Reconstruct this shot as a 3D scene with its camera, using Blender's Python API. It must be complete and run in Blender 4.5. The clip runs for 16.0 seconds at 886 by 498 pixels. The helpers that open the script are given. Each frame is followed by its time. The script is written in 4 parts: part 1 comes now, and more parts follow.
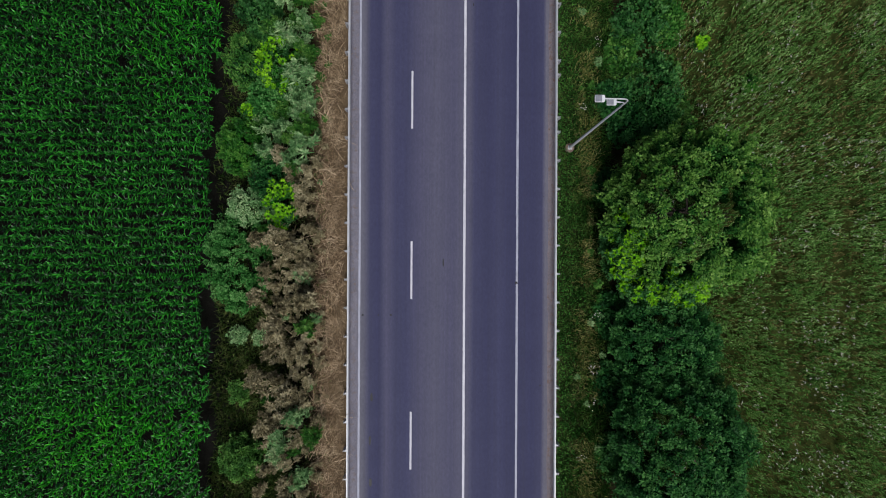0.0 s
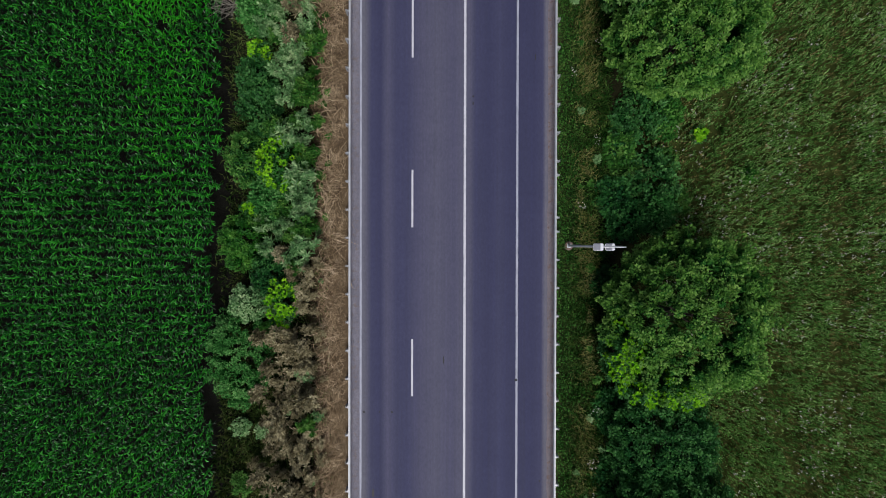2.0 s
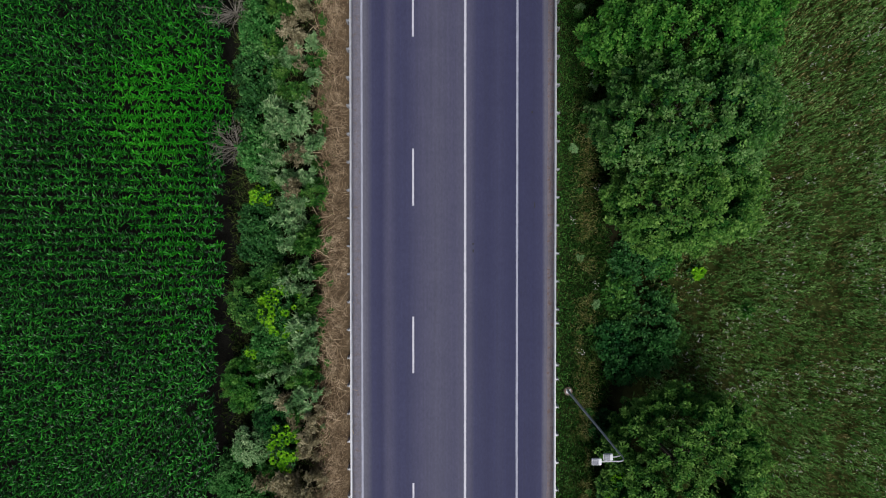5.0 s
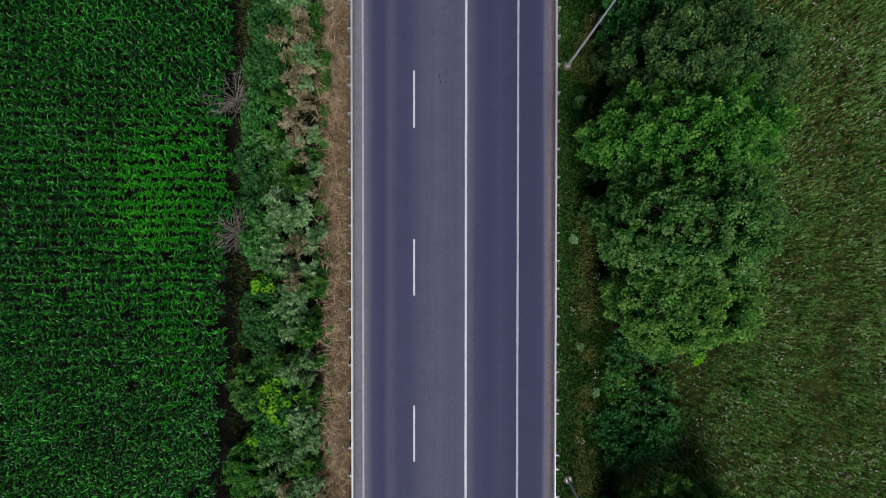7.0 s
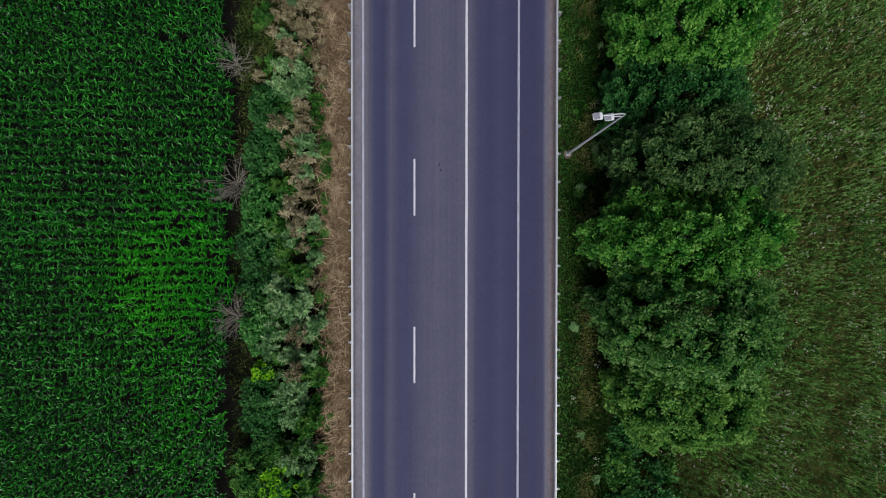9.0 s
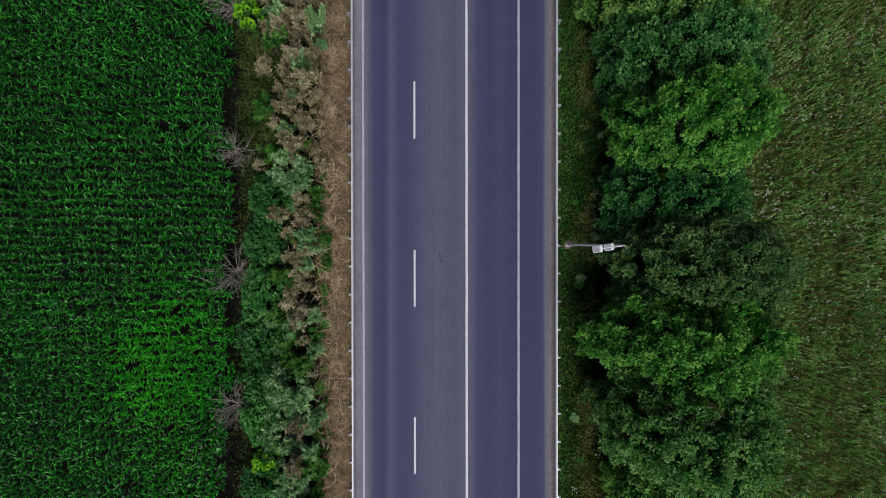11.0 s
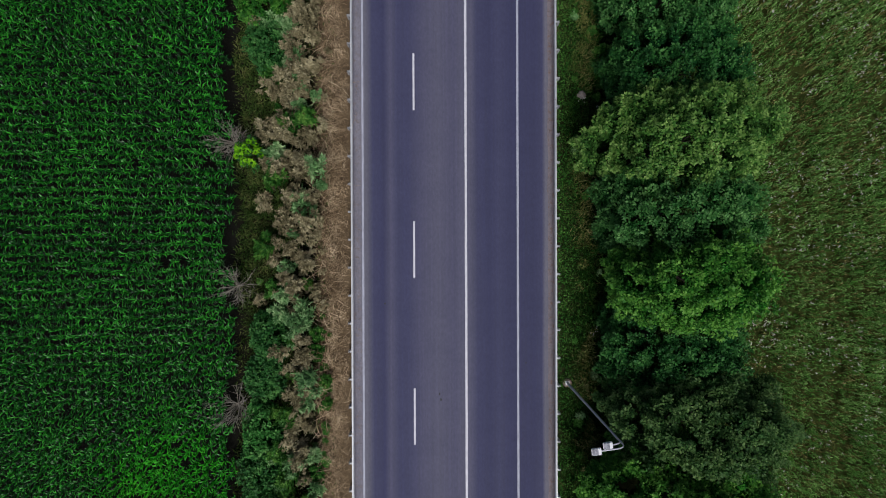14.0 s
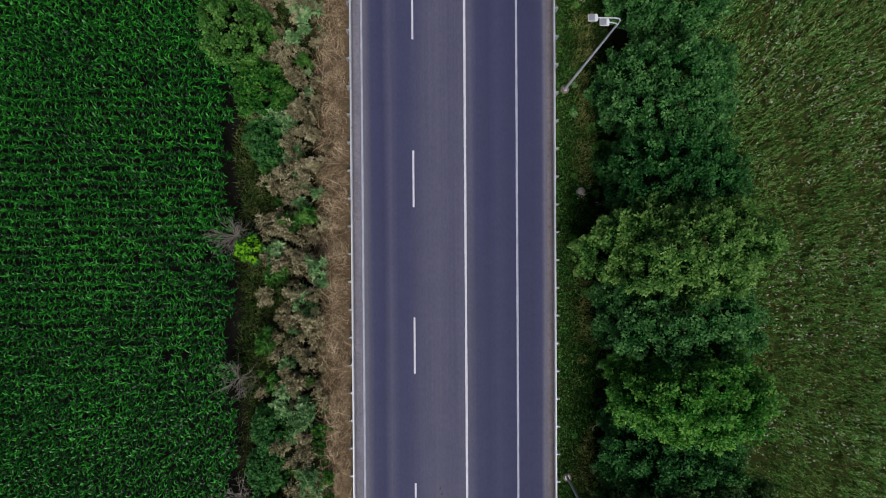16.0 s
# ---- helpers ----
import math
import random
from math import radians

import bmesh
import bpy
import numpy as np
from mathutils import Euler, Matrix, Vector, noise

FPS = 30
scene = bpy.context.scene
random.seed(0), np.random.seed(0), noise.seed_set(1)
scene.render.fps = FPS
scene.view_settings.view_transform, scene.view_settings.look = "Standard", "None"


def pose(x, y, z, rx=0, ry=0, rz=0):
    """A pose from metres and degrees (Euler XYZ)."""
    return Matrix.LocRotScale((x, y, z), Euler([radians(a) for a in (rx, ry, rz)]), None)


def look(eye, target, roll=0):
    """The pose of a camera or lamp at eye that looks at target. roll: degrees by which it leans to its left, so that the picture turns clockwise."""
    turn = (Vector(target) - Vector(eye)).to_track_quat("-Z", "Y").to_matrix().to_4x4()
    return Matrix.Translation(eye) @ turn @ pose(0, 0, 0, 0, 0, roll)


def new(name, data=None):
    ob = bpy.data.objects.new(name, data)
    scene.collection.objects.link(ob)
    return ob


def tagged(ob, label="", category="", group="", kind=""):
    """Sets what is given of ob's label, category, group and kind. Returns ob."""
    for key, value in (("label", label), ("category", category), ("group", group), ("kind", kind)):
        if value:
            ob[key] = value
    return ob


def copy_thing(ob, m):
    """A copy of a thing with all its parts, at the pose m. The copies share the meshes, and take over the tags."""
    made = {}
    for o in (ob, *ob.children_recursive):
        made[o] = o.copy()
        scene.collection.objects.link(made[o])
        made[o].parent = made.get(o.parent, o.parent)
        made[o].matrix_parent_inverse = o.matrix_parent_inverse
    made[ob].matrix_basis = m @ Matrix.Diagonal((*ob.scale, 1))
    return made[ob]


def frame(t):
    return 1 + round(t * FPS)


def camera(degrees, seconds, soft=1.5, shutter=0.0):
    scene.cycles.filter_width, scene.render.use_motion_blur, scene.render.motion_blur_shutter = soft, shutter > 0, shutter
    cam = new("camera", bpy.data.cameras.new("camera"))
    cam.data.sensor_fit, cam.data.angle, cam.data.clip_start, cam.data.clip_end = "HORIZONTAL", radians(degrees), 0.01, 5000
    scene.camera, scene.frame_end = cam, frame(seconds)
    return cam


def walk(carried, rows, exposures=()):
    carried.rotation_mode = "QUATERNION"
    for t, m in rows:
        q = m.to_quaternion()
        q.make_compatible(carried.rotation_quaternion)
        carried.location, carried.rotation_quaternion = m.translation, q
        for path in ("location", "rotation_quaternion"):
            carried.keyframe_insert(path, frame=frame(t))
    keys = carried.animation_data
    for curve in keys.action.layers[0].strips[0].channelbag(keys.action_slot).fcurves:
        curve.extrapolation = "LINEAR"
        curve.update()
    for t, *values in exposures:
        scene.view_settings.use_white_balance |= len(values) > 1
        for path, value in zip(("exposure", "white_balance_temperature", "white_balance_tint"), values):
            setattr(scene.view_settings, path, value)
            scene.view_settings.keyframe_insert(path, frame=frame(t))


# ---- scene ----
cam = camera(74.47, 16.0, soft=1.0)
# seconds; x, y, z in metres; turns about x, y, z in degrees (0, 0, 0 looks straight down)
PATH = [
    (0, 0.131, -0.017, 41.048, 0.116, 0.004, 0.294),
    (0.5, 0.117, 1.828, 41.118, -0.007, -0.000, 0.323),
    (1, 0.094, 3.689, 41.193, -0.274, -0.007, 0.186),
    (1.5, 0.089, 5.563, 41.276, -0.354, -0.014, 0.302),
    (2, 0.086, 7.415, 41.350, -0.568, -0.006, 0.136),
    (2.5, 0.082, 9.279, 41.415, -0.617, -0.019, 0.125),
    (3, 0.080, 11.155, 41.481, -0.774, -0.004, 0.060),
    (3.5, 0.089, 12.992, 41.530, -0.817, 0.020, 0.224),
    (4, 0.082, 14.753, 41.558, -0.967, 0.016, 0.035),
    (6.5, -0.017, 23.043, 41.795, -0.959, -0.021, -0.031),
    (7, -0.033, 24.640, 41.778, -1.036, -0.025, 0.035),
    (7.5, -0.042, 26.195, 41.754, -0.946, -0.040, 0.043),
    (8, -0.035, 27.716, 41.736, -0.946, -0.022, 0.048),
    (8.5, -0.049, 29.241, 41.719, -0.791, -0.030, -0.019),
    (9, -0.078, 30.774, 41.693, -0.836, -0.047, 0.053),
    (11.5, -0.070, 38.656, 41.648, -0.507, -0.014, -0.151),
    (12, -0.075, 40.273, 41.656, -0.549, -0.023, -0.216),
    (12.5, -0.072, 41.915, 41.663, -0.425, -0.015, -0.196),
    (13, -0.054, 43.566, 41.694, -0.401, -0.018, -0.168),
    (13.5, -0.037, 45.218, 41.726, -0.267, -0.007, -0.173),
    (14, -0.021, 46.874, 41.762, -0.381, -0.004, -0.218),
    (14.5, -0.013, 48.607, 41.807, -0.385, -0.004, -0.125),
    (15, -0.010, 50.398, 41.844, -0.531, -0.010, -0.308),
    (15.5, -0.019, 52.240, 41.886, -0.545, -0.025, -0.415),
    (16, -0.050, 54.101, 41.919, -0.798, -0.078, -0.390),
]
walk(cam, [(t, pose(x, y, z, rx, ry, rz)) for t, x, y, z, rx, ry, rz in PATH], [(0.0, -0.13, 6150.0, 10.0), (16.0, -0.13, 6150.0, 10.0)])


# ---- light: overcast summer sky, a wide weak sun behind cloud ----
SUN_EL, SUN_AZ = radians(58), radians(172)
world = bpy.data.worlds.new("sky")
scene.world = world
world.use_nodes = True
wn = world.node_tree
sky = wn.nodes.new("ShaderNodeTexSky")
sky.sky_type = "NISHITA"
sky.sun_disc = False
sky.sun_elevation, sky.sun_rotation = SUN_EL, SUN_AZ
sky.air_density, sky.dust_density, sky.ozone_density = 1.0, 4.0, 1.0
wn.nodes["Background"].inputs["Strength"].default_value = 0.047
wn.links.new(sky.outputs["Color"], wn.nodes["Background"].inputs["Color"])
sun = new("sun", bpy.data.lights.new("sun", "SUN"))
sun.data.energy, sun.data.angle, sun.data.color = 2.9, radians(34), (1.0, 0.96, 0.9)
sun_way = Vector((math.sin(SUN_AZ) * math.cos(SUN_EL), math.cos(SUN_AZ) * math.cos(SUN_EL), math.sin(SUN_EL)))
sun.matrix_world = look(sun_way * 100, (0, 0, 0))


# ---- materials ----
class Nodes:
    """A material and short calls for its nodes."""

    def __init__(self, name):
        self.mat = bpy.data.materials.new(name)
        self.mat.use_nodes = True
        self.tree = self.mat.node_tree
        self.bsdf = self.tree.nodes["Principled BSDF"]

    def node(self, kind, **inputs):
        n = self.tree.nodes.new(kind)
        for key, value in inputs.items():
            self.put(n.inputs[key.replace("_", " ")], value)
        return n

    def put(self, socket, value):
        if isinstance(value, bpy.types.NodeSocket):
            self.tree.links.new(value, socket)
        else:
            socket.default_value = value

    def place(self):
        return self.node("ShaderNodeNewGeometry").outputs["Position"]

    def scaled(self, v, x, y, z):
        n = self.node("ShaderNodeVectorMath")
        n.operation = "MULTIPLY"
        self.put(n.inputs[0], v)
        n.inputs[1].default_value = (x, y, z)
        return n.outputs[0]

    def noise(self, v, scale, detail=3.0, rough=0.55):
        n = self.node("ShaderNodeTexNoise", Vector=v, Scale=scale, Detail=detail, Roughness=rough)
        return n.outputs["Fac"]

    def math(self, op, a, b=0.0):
        n = self.node("ShaderNodeMath")
        n.operation = op
        self.put(n.inputs[0], a)
        self.put(n.inputs[1], b)
        return n.outputs[0]

    def ramp(self, fac, stops):
        n = self.node("ShaderNodeValToRGB", Fac=fac)
        el = n.color_ramp.elements
        while len(el) < len(stops):
            el.new(0.5)
        for e, (pos, col) in zip(el, stops):
            e.position = pos
            e.color = (*col, 1) if len(col) == 3 else col
        return n.outputs["Color"]

    def remap(self, v, a, b, c=0.0, d=1.0):
        n = self.node("ShaderNodeMapRange", Value=v)
        for i, k in enumerate((a, b, c, d)):
            n.inputs[i + 1].default_value = k
        return n.outputs[0]

    def mix(self, fac, a, b, blend="MIX"):
        n = self.node("ShaderNodeMix")
        n.data_type, n.blend_type = "RGBA", blend
        self.put(n.inputs["Factor"], fac)
        self.put(n.inputs[6], (*a, 1) if isinstance(a, tuple) else a)
        self.put(n.inputs[7], (*b, 1) if isinstance(b, tuple) else b)
        return n.outputs[2]

    def bump(self, height, strength, distance):
        n = self.node("ShaderNodeBump", Height=height, Strength=strength, Distance=distance)
        self.put(self.bsdf.inputs["Normal"], n.outputs["Normal"])

    def done(self, colour=None, rough=None, metal=None):
        if colour is not None:
            self.put(self.bsdf.inputs["Base Color"], (*colour, 1) if isinstance(colour, tuple) else colour)
        if rough is not None:
            self.put(self.bsdf.inputs["Roughness"], rough)
        if metal is not None:
            self.put(self.bsdf.inputs["Metallic"], metal)
        return self.mat


def leaf_material(name, dark, mid, light, rough=0.5, patch=0.35, through_light=0.25, spec=0.4, own_share=0.55):
    """Foliage: each leaf has its own tint, and tufts drift in tone."""
    m = Nodes(name)
    geo = m.node("ShaderNodeNewGeometry")
    tone = m.noise(geo.outputs["Position"], patch, 2.0)
    own = geo.outputs["Random Per Island"]
    fac = m.math("ADD", m.math("MULTIPLY", own, own_share), m.math("MULTIPLY", m.remap(tone, 0.3, 0.7), 1 - own_share))
    col = m.ramp(fac, [(0.1, dark), (0.5, mid), (0.92, light)])
    m.done(col, rough)
    m.bsdf.inputs["Specular IOR Level"].default_value = spec
    tr = m.node("ShaderNodeBsdfTranslucent", Color=col)
    mx = m.node("ShaderNodeMixShader", Fac=through_light)
    m.tree.links.new(m.bsdf.outputs[0], mx.inputs[1])
    m.tree.links.new(tr.outputs[0], mx.inputs[2])
    m.tree.links.new(mx.outputs[0], m.tree.nodes["Material Output"].inputs["Surface"])
    return m.mat


def asphalt_material():
    m = Nodes("asphalt")
    p = m.place()
    x = m.node("ShaderNodeSeparateXYZ", Vector=p).outputs["X"]
    warp = m.noise(m.scaled(p, 0.6, 0.02, 1), 1.0, 2.0)
    xw = m.math("ADD", x, m.math("MULTIPLY", m.math("SUBTRACT", warp, 0.5), 0.5))
    worn, old, dark, deep = (0.093, 0.092, 0.147), (0.079, 0.078, 0.138), (0.048, 0.050, 0.112), (0.038, 0.040, 0.098)
    stops = [(-5.75, (0.15, 0.147, 0.19)), (-5.45, (0.115, 0.114, 0.155)), (-5.0, dark), (-4.3, deep), (-3.8, old), (-3.2, dark), (-2.5, dark),
             (-1.4, old), (-0.4, worn), (0.8, old), (1.4, worn), (1.9, worn), (2.4, dark), (3.3, deep), (4.0, dark), (4.8, deep),
             (5.4, deep), (6.5, deep), (7.1, dark), (7.3, (0.14, 0.136, 0.18))]
    col = m.ramp(m.remap(xw, -6.0, 7.4), [((a + 6.0) / 13.4, c) for a, c in stops])
    streak = m.noise(m.scaled(p, 5.0, 0.05, 1), 1.0, 4.0, 0.6)
    col = m.mix(0.8, col, m.ramp(streak, [(0.3, (0.84, 0.84, 0.84)), (0.7, (1.14, 1.13, 1.12))]), "MULTIPLY")
    blot = m.noise(p, 0.6, 5.0, 0.6)
    col = m.mix(0.7, col, m.ramp(blot, [(0.3, (0.90, 0.90, 0.92)), (0.7, (1.09, 1.08, 1.06))]), "MULTIPLY")
    mottle = m.noise(m.scaled(p, 1.0, 0.45, 1), 7.0, 4.0, 0.65)
    col = m.mix(0.7, col, m.ramp(mottle, [(0.3, (0.82, 0.82, 0.84)), (0.7, (1.16, 1.16, 1.14))]), "MULTIPLY")
    grain = m.noise(p, 90, 2.0)
    col = m.mix(0.5, col, m.ramp(grain, [(0.3, (0.72, 0.72, 0.72)), (0.72, (1.25, 1.25, 1.25))]), "MULTIPLY")
    speck = m.noise(p, 7.0, 1.0, 0.4)
    col = m.mix(m.remap(speck, 0.79, 0.83, 0, 0.6), col, (0.025, 0.025, 0.03))
    m.bump(grain, 0.35, 0.01)
    return m.done(col, m.remap(streak, 0.3, 0.7, 0.78, 0.92))


def paint_material(name, colour, wear):
    m = Nodes(name)
    p = m.place()
    worn = m.noise(m.scaled(p, 9, 1.4, 1), 1.0, 5.0, 0.7)
    col = m.mix(m.remap(worn, 0.42, 0.72, 0.0, wear), colour, (0.15, 0.152, 0.20))
    m.bump(m.noise(p, 60), 0.2, 0.004)
    return m.done(col, 0.6)


def gravel_material(name, a, b, c):
    m = Nodes(name)
    p = m.place()
    big = m.noise(m.scaled(p, 1.4, 0.5, 1), 1.0, 4.0, 0.6)
    v = m.node("ShaderNodeTexVoronoi", Vector=p, Scale=16.0)
    col = m.mix(m.remap(big, 0.4, 0.62), a, b)
    col = m.mix(m.remap(m.noise(p, 3.2, 4.0, 0.7), 0.52, 0.66, 0, 0.8), col, c)
    col = m.mix(0.4, col, m.ramp(v.outputs["Color"], [(0.1, (0.6, 0.6, 0.6)), (0.9, (1.3, 1.28, 1.25))]), "MULTIPLY")
    m.bump(v.outputs["Distance"], 0.6, 0.03)
    return m.done(col, 0.9)


def ground_material():
    """Soil, slope and field, each where it lies across the road's line."""
    m = Nodes("earth")
    p = m.place()
    x = m.node("ShaderNodeSeparateXYZ", Vector=p).outputs["X"]
    xw = m.math("ADD", x, m.math("MULTIPLY", m.math("SUBTRACT", m.noise(p, 0.7, 3.0), 0.5), 1.6))
    # soil far below its own tone: shade between the maize put into colour
    shaded_soil, scrub, straw, turf, meadow = (0.008, 0.008, 0.007), (0.018, 0.018, 0.009), (0.14, 0.098, 0.064), (0.020, 0.030, 0.010), (0.040, 0.052, 0.014)
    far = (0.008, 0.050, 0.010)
    stops = [(-37, far), (-36, far), (-35.4, shaded_soil), (-16, shaded_soil), (-14.6, scrub), (-9.6, scrub), (-8.7, straw), (-6.8, straw), (7.5, straw), (8.4, turf), (10.5, turf), (12.5, scrub), (16, meadow)]
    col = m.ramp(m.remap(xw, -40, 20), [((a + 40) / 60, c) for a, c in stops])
    # past both ends of the standing maize the field goes on green
    y = m.node("ShaderNodeSeparateXYZ", Vector=p).outputs["Y"]
    end = m.remap(m.math("ABSOLUTE", m.math("SUBTRACT", y, 27.5)), 48.2, 48.9)
    col = m.mix(m.math("MULTIPLY", end, m.remap(x, -16.4, -17.0)), col, far)
    col = m.mix(0.8, col, m.ramp(m.noise(p, 0.9, 5.0, 0.65), [(0.3, (0.6, 0.58, 0.55)), (0.7, (1.35, 1.4, 1.3))]), "MULTIPLY")
    fine = m.noise(p, 9.0, 4.0, 0.7)
    col = m.mix(0.8, col, m.ramp(fine, [(0.3, (0.55, 0.55, 0.55)), (0.7, (1.4, 1.4, 1.35))]), "MULTIPLY")
    m.bump(fine, 0.8, 0.06)
    m.bsdf.inputs["Specular IOR Level"].default_value = 0.05
    return m.done(col, 0.95)


def steel_material(name, colour, metal, rough):
    m = Nodes(name)
    p = m.place()
    n = m.noise(m.scaled(p, 3, 0.8, 3), 2.0, 4.0, 0.6)
    col = m.mix(0.6, colour, m.ramp(n, [(0.3, (0.7, 0.7, 0.72)), (0.7, (1.1, 1.1, 1.1))]), "MULTIPLY")
    col = m.mix(m.remap(m.noise(p, 6.0, 4.0, 0.7), 0.66, 0.74, 0, 0.6), col, (0.16, 0.09, 0.05))
    return m.done(col, m.remap(n, 0.3, 0.7, rough - 0.08, rough + 0.1), metal)


def bark_material(name, a, b):
    m = Nodes(name)
    p = m.place()
    n = m.noise(m.scaled(p, 14, 14, 3), 1.0, 4.0, 0.65)
    m.bump(n, 0.7, 0.03)
    return m.done(m.ramp(n, [(0.3, a), (0.7, b)]), 0.9)


ASPHALT = asphalt_material()
WHITE_LINE = paint_material("white_line_paint", (0.66, 0.65, 0.72), 0.35)
GREY_LINE = paint_material("worn_line_paint", (0.42, 0.43, 0.53), 0.65)
KERB_GRIT = gravel_material("grey_grit", (0.205, 0.196, 0.24), (0.165, 0.158, 0.20), (0.17, 0.135, 0.13))
BROWN_GRIT = gravel_material("brown_grit", (0.19, 0.165, 0.185), (0.155, 0.137, 0.16), (0.155, 0.095, 0.075))
EARTH = ground_material()
RAIL_STEEL = steel_material("galvanised_steel", (0.62, 0.63, 0.66), 0.35, 0.5)
POST_STEEL = steel_material("post_steel", (0.50, 0.51, 0.54), 0.4, 0.5)
LAMP_STEEL = steel_material("lamp_steel", (0.66, 0.67, 0.70), 0.3, 0.5)
HEAD_GREY = steel_material("lamp_housing", (0.72, 0.73, 0.76), 0.0, 0.45)
FIN_GREY = steel_material("lamp_fins", (0.34, 0.35, 0.40), 0.2, 0.5)
LENS = Nodes("lamp_lens").done((0.75, 0.76, 0.72), 0.2)
CONCRETE = gravel_material("rough_concrete", (0.20, 0.155, 0.13), (0.17, 0.125, 0.10), (0.15, 0.085, 0.06))
STONE = gravel_material("pale_stone", (0.42, 0.36, 0.33), (0.34, 0.29, 0.27), (0.3, 0.24, 0.2))
TAR = Nodes("tar").done((0.022, 0.022, 0.03), 0.6)
BARK = bark_material("bark", (0.05, 0.038, 0.03), (0.13, 0.105, 0.085))
GREY_TWIG = bark_material("grey_twig", (0.21, 0.185, 0.155), (0.44, 0.40, 0.345))
GREEN_STEM = bark_material("green_stem", (0.05, 0.05, 0.02), (0.11, 0.10, 0.05))

CORN = leaf_material("corn_leaf", (0.001, 0.018, 0.003), (0.007, 0.108, 0.006), (0.060, 0.420, 0.030), 0.34, 0.16, 0.15, 0.45, 0.84)
YOUNG_CORN = leaf_material("lit_tip_corn_leaf", (0.014, 0.18, 0.008), (0.032, 0.33, 0.012), (0.090, 0.54, 0.026), 0.45, 0.3, 0.2, 0.12)
FOLIAGE = {
    "deep": leaf_material("deep_green_leaf", (0.011, 0.057, 0.013), (0.037, 0.149, 0.032), (0.137, 0.340, 0.086), 0.5, 1.1, 0.25, 0.2, 0.36),
    "dark": leaf_material("dark_leaf", (0.006, 0.042, 0.009), (0.021, 0.114, 0.023), (0.089, 0.280, 0.061), 0.5, 1.1, 0.25, 0.2, 0.36),
    "mid": leaf_material("green_leaf", (0.016, 0.077, 0.009), (0.063, 0.196, 0.028), (0.230, 0.443, 0.086), 0.5, 1.1, 0.25, 0.2, 0.36),
    "bright": leaf_material("bright_leaf", (0.010, 0.070, 0.009), (0.042, 0.181, 0.020), (0.167, 0.399, 0.056), 0.5, 1.1, 0.25, 0.2, 0.36),
    "grey": leaf_material("grey_green_leaf", (0.011, 0.070, 0.007), (0.054, 0.189, 0.026), (0.237, 0.456, 0.090), 0.5, 1.1, 0.25, 0.2, 0.36),
    "dull": leaf_material("dull_olive_leaf", (0.015, 0.057, 0.013), (0.053, 0.138, 0.032), (0.165, 0.287, 0.081), 0.5, 1.1, 0.25, 0.2, 0.36),
    "olive": leaf_material("olive_leaf", (0.018, 0.081, 0.012), (0.071, 0.206, 0.032), (0.220, 0.442, 0.090), 0.5, 1.1, 0.25, 0.2, 0.36),
    "yellow": leaf_material("yellow_green_leaf", (0.050, 0.220, 0.004), (0.170, 0.460, 0.010), (0.360, 0.700, 0.030), 0.5, 0.8, 0.2, 0.1),
    "gold": leaf_material("golden_leaf", (0.120, 0.230, 0.004), (0.330, 0.430, 0.012), (0.580, 0.660, 0.040), 0.5, 0.8, 0.2, 0.1),
    "plume": leaf_material("pale_plume", (0.050, 0.145, 0.042), (0.190, 0.370, 0.140), (0.500, 0.660, 0.340), 0.7, 0.9, 0.15, 0.08, 0.4),
    "emerald": leaf_material("emerald_leaf", (0.016, 0.095, 0.014), (0.060, 0.230, 0.045), (0.220, 0.450, 0.140), 0.6, 0.8, 0.15, 0.1),
    "herb": leaf_material("herb_leaf", (0.012, 0.070, 0.009), (0.046, 0.175, 0.024), (0.160, 0.360, 0.070), 0.6, 0.8, 0.15, 0.1),
    "dry": leaf_material("dry_plume", (0.090, 0.080, 0.042), (0.300, 0.262, 0.148), (0.640, 0.575, 0.370), 0.8, 0.9, 0.1, 0.08, 0.4),
    "straw": leaf_material("straw", (0.085, 0.056, 0.028), (0.400, 0.290, 0.178), (0.780, 0.620, 0.420), 0.75, 0.8, 0.1, 0.08),
    "fallow": leaf_material("yellowed_grass", (0.100, 0.105, 0.030), (0.260, 0.235, 0.085), (0.500, 0.440, 0.210), 0.75, 0.8, 0.1, 0.08),
    "hay": leaf_material("yellow_green_hay", (0.110, 0.130, 0.028), (0.330, 0.320, 0.100), (0.620, 0.580, 0.260), 0.7, 0.8, 0.25, 0.1),
    "scrub": leaf_material("scrub_leaf", (0.022, 0.066, 0.011), (0.085, 0.150, 0.032), (0.250, 0.270, 0.095), 0.7, 0.9, 0.1, 0.08),
    "verge": leaf_material("verge_grass", (0.008, 0.060, 0.006), (0.038, 0.125, 0.018), (0.170, 0.250, 0.060), 0.6, 0.9, 0.12, 0.08),
    "meadow": leaf_material("meadow_weed", (0.030, 0.120, 0.020), (0.222, 0.490, 0.108), (0.660, 0.890, 0.380), 0.5, 0.45, 0.35, 0.25, 0.68),
    "flower": leaf_material("white_flower", (0.45, 0.44, 0.38), (0.62, 0.60, 0.55), (0.8, 0.78, 0.75), 0.7),
}


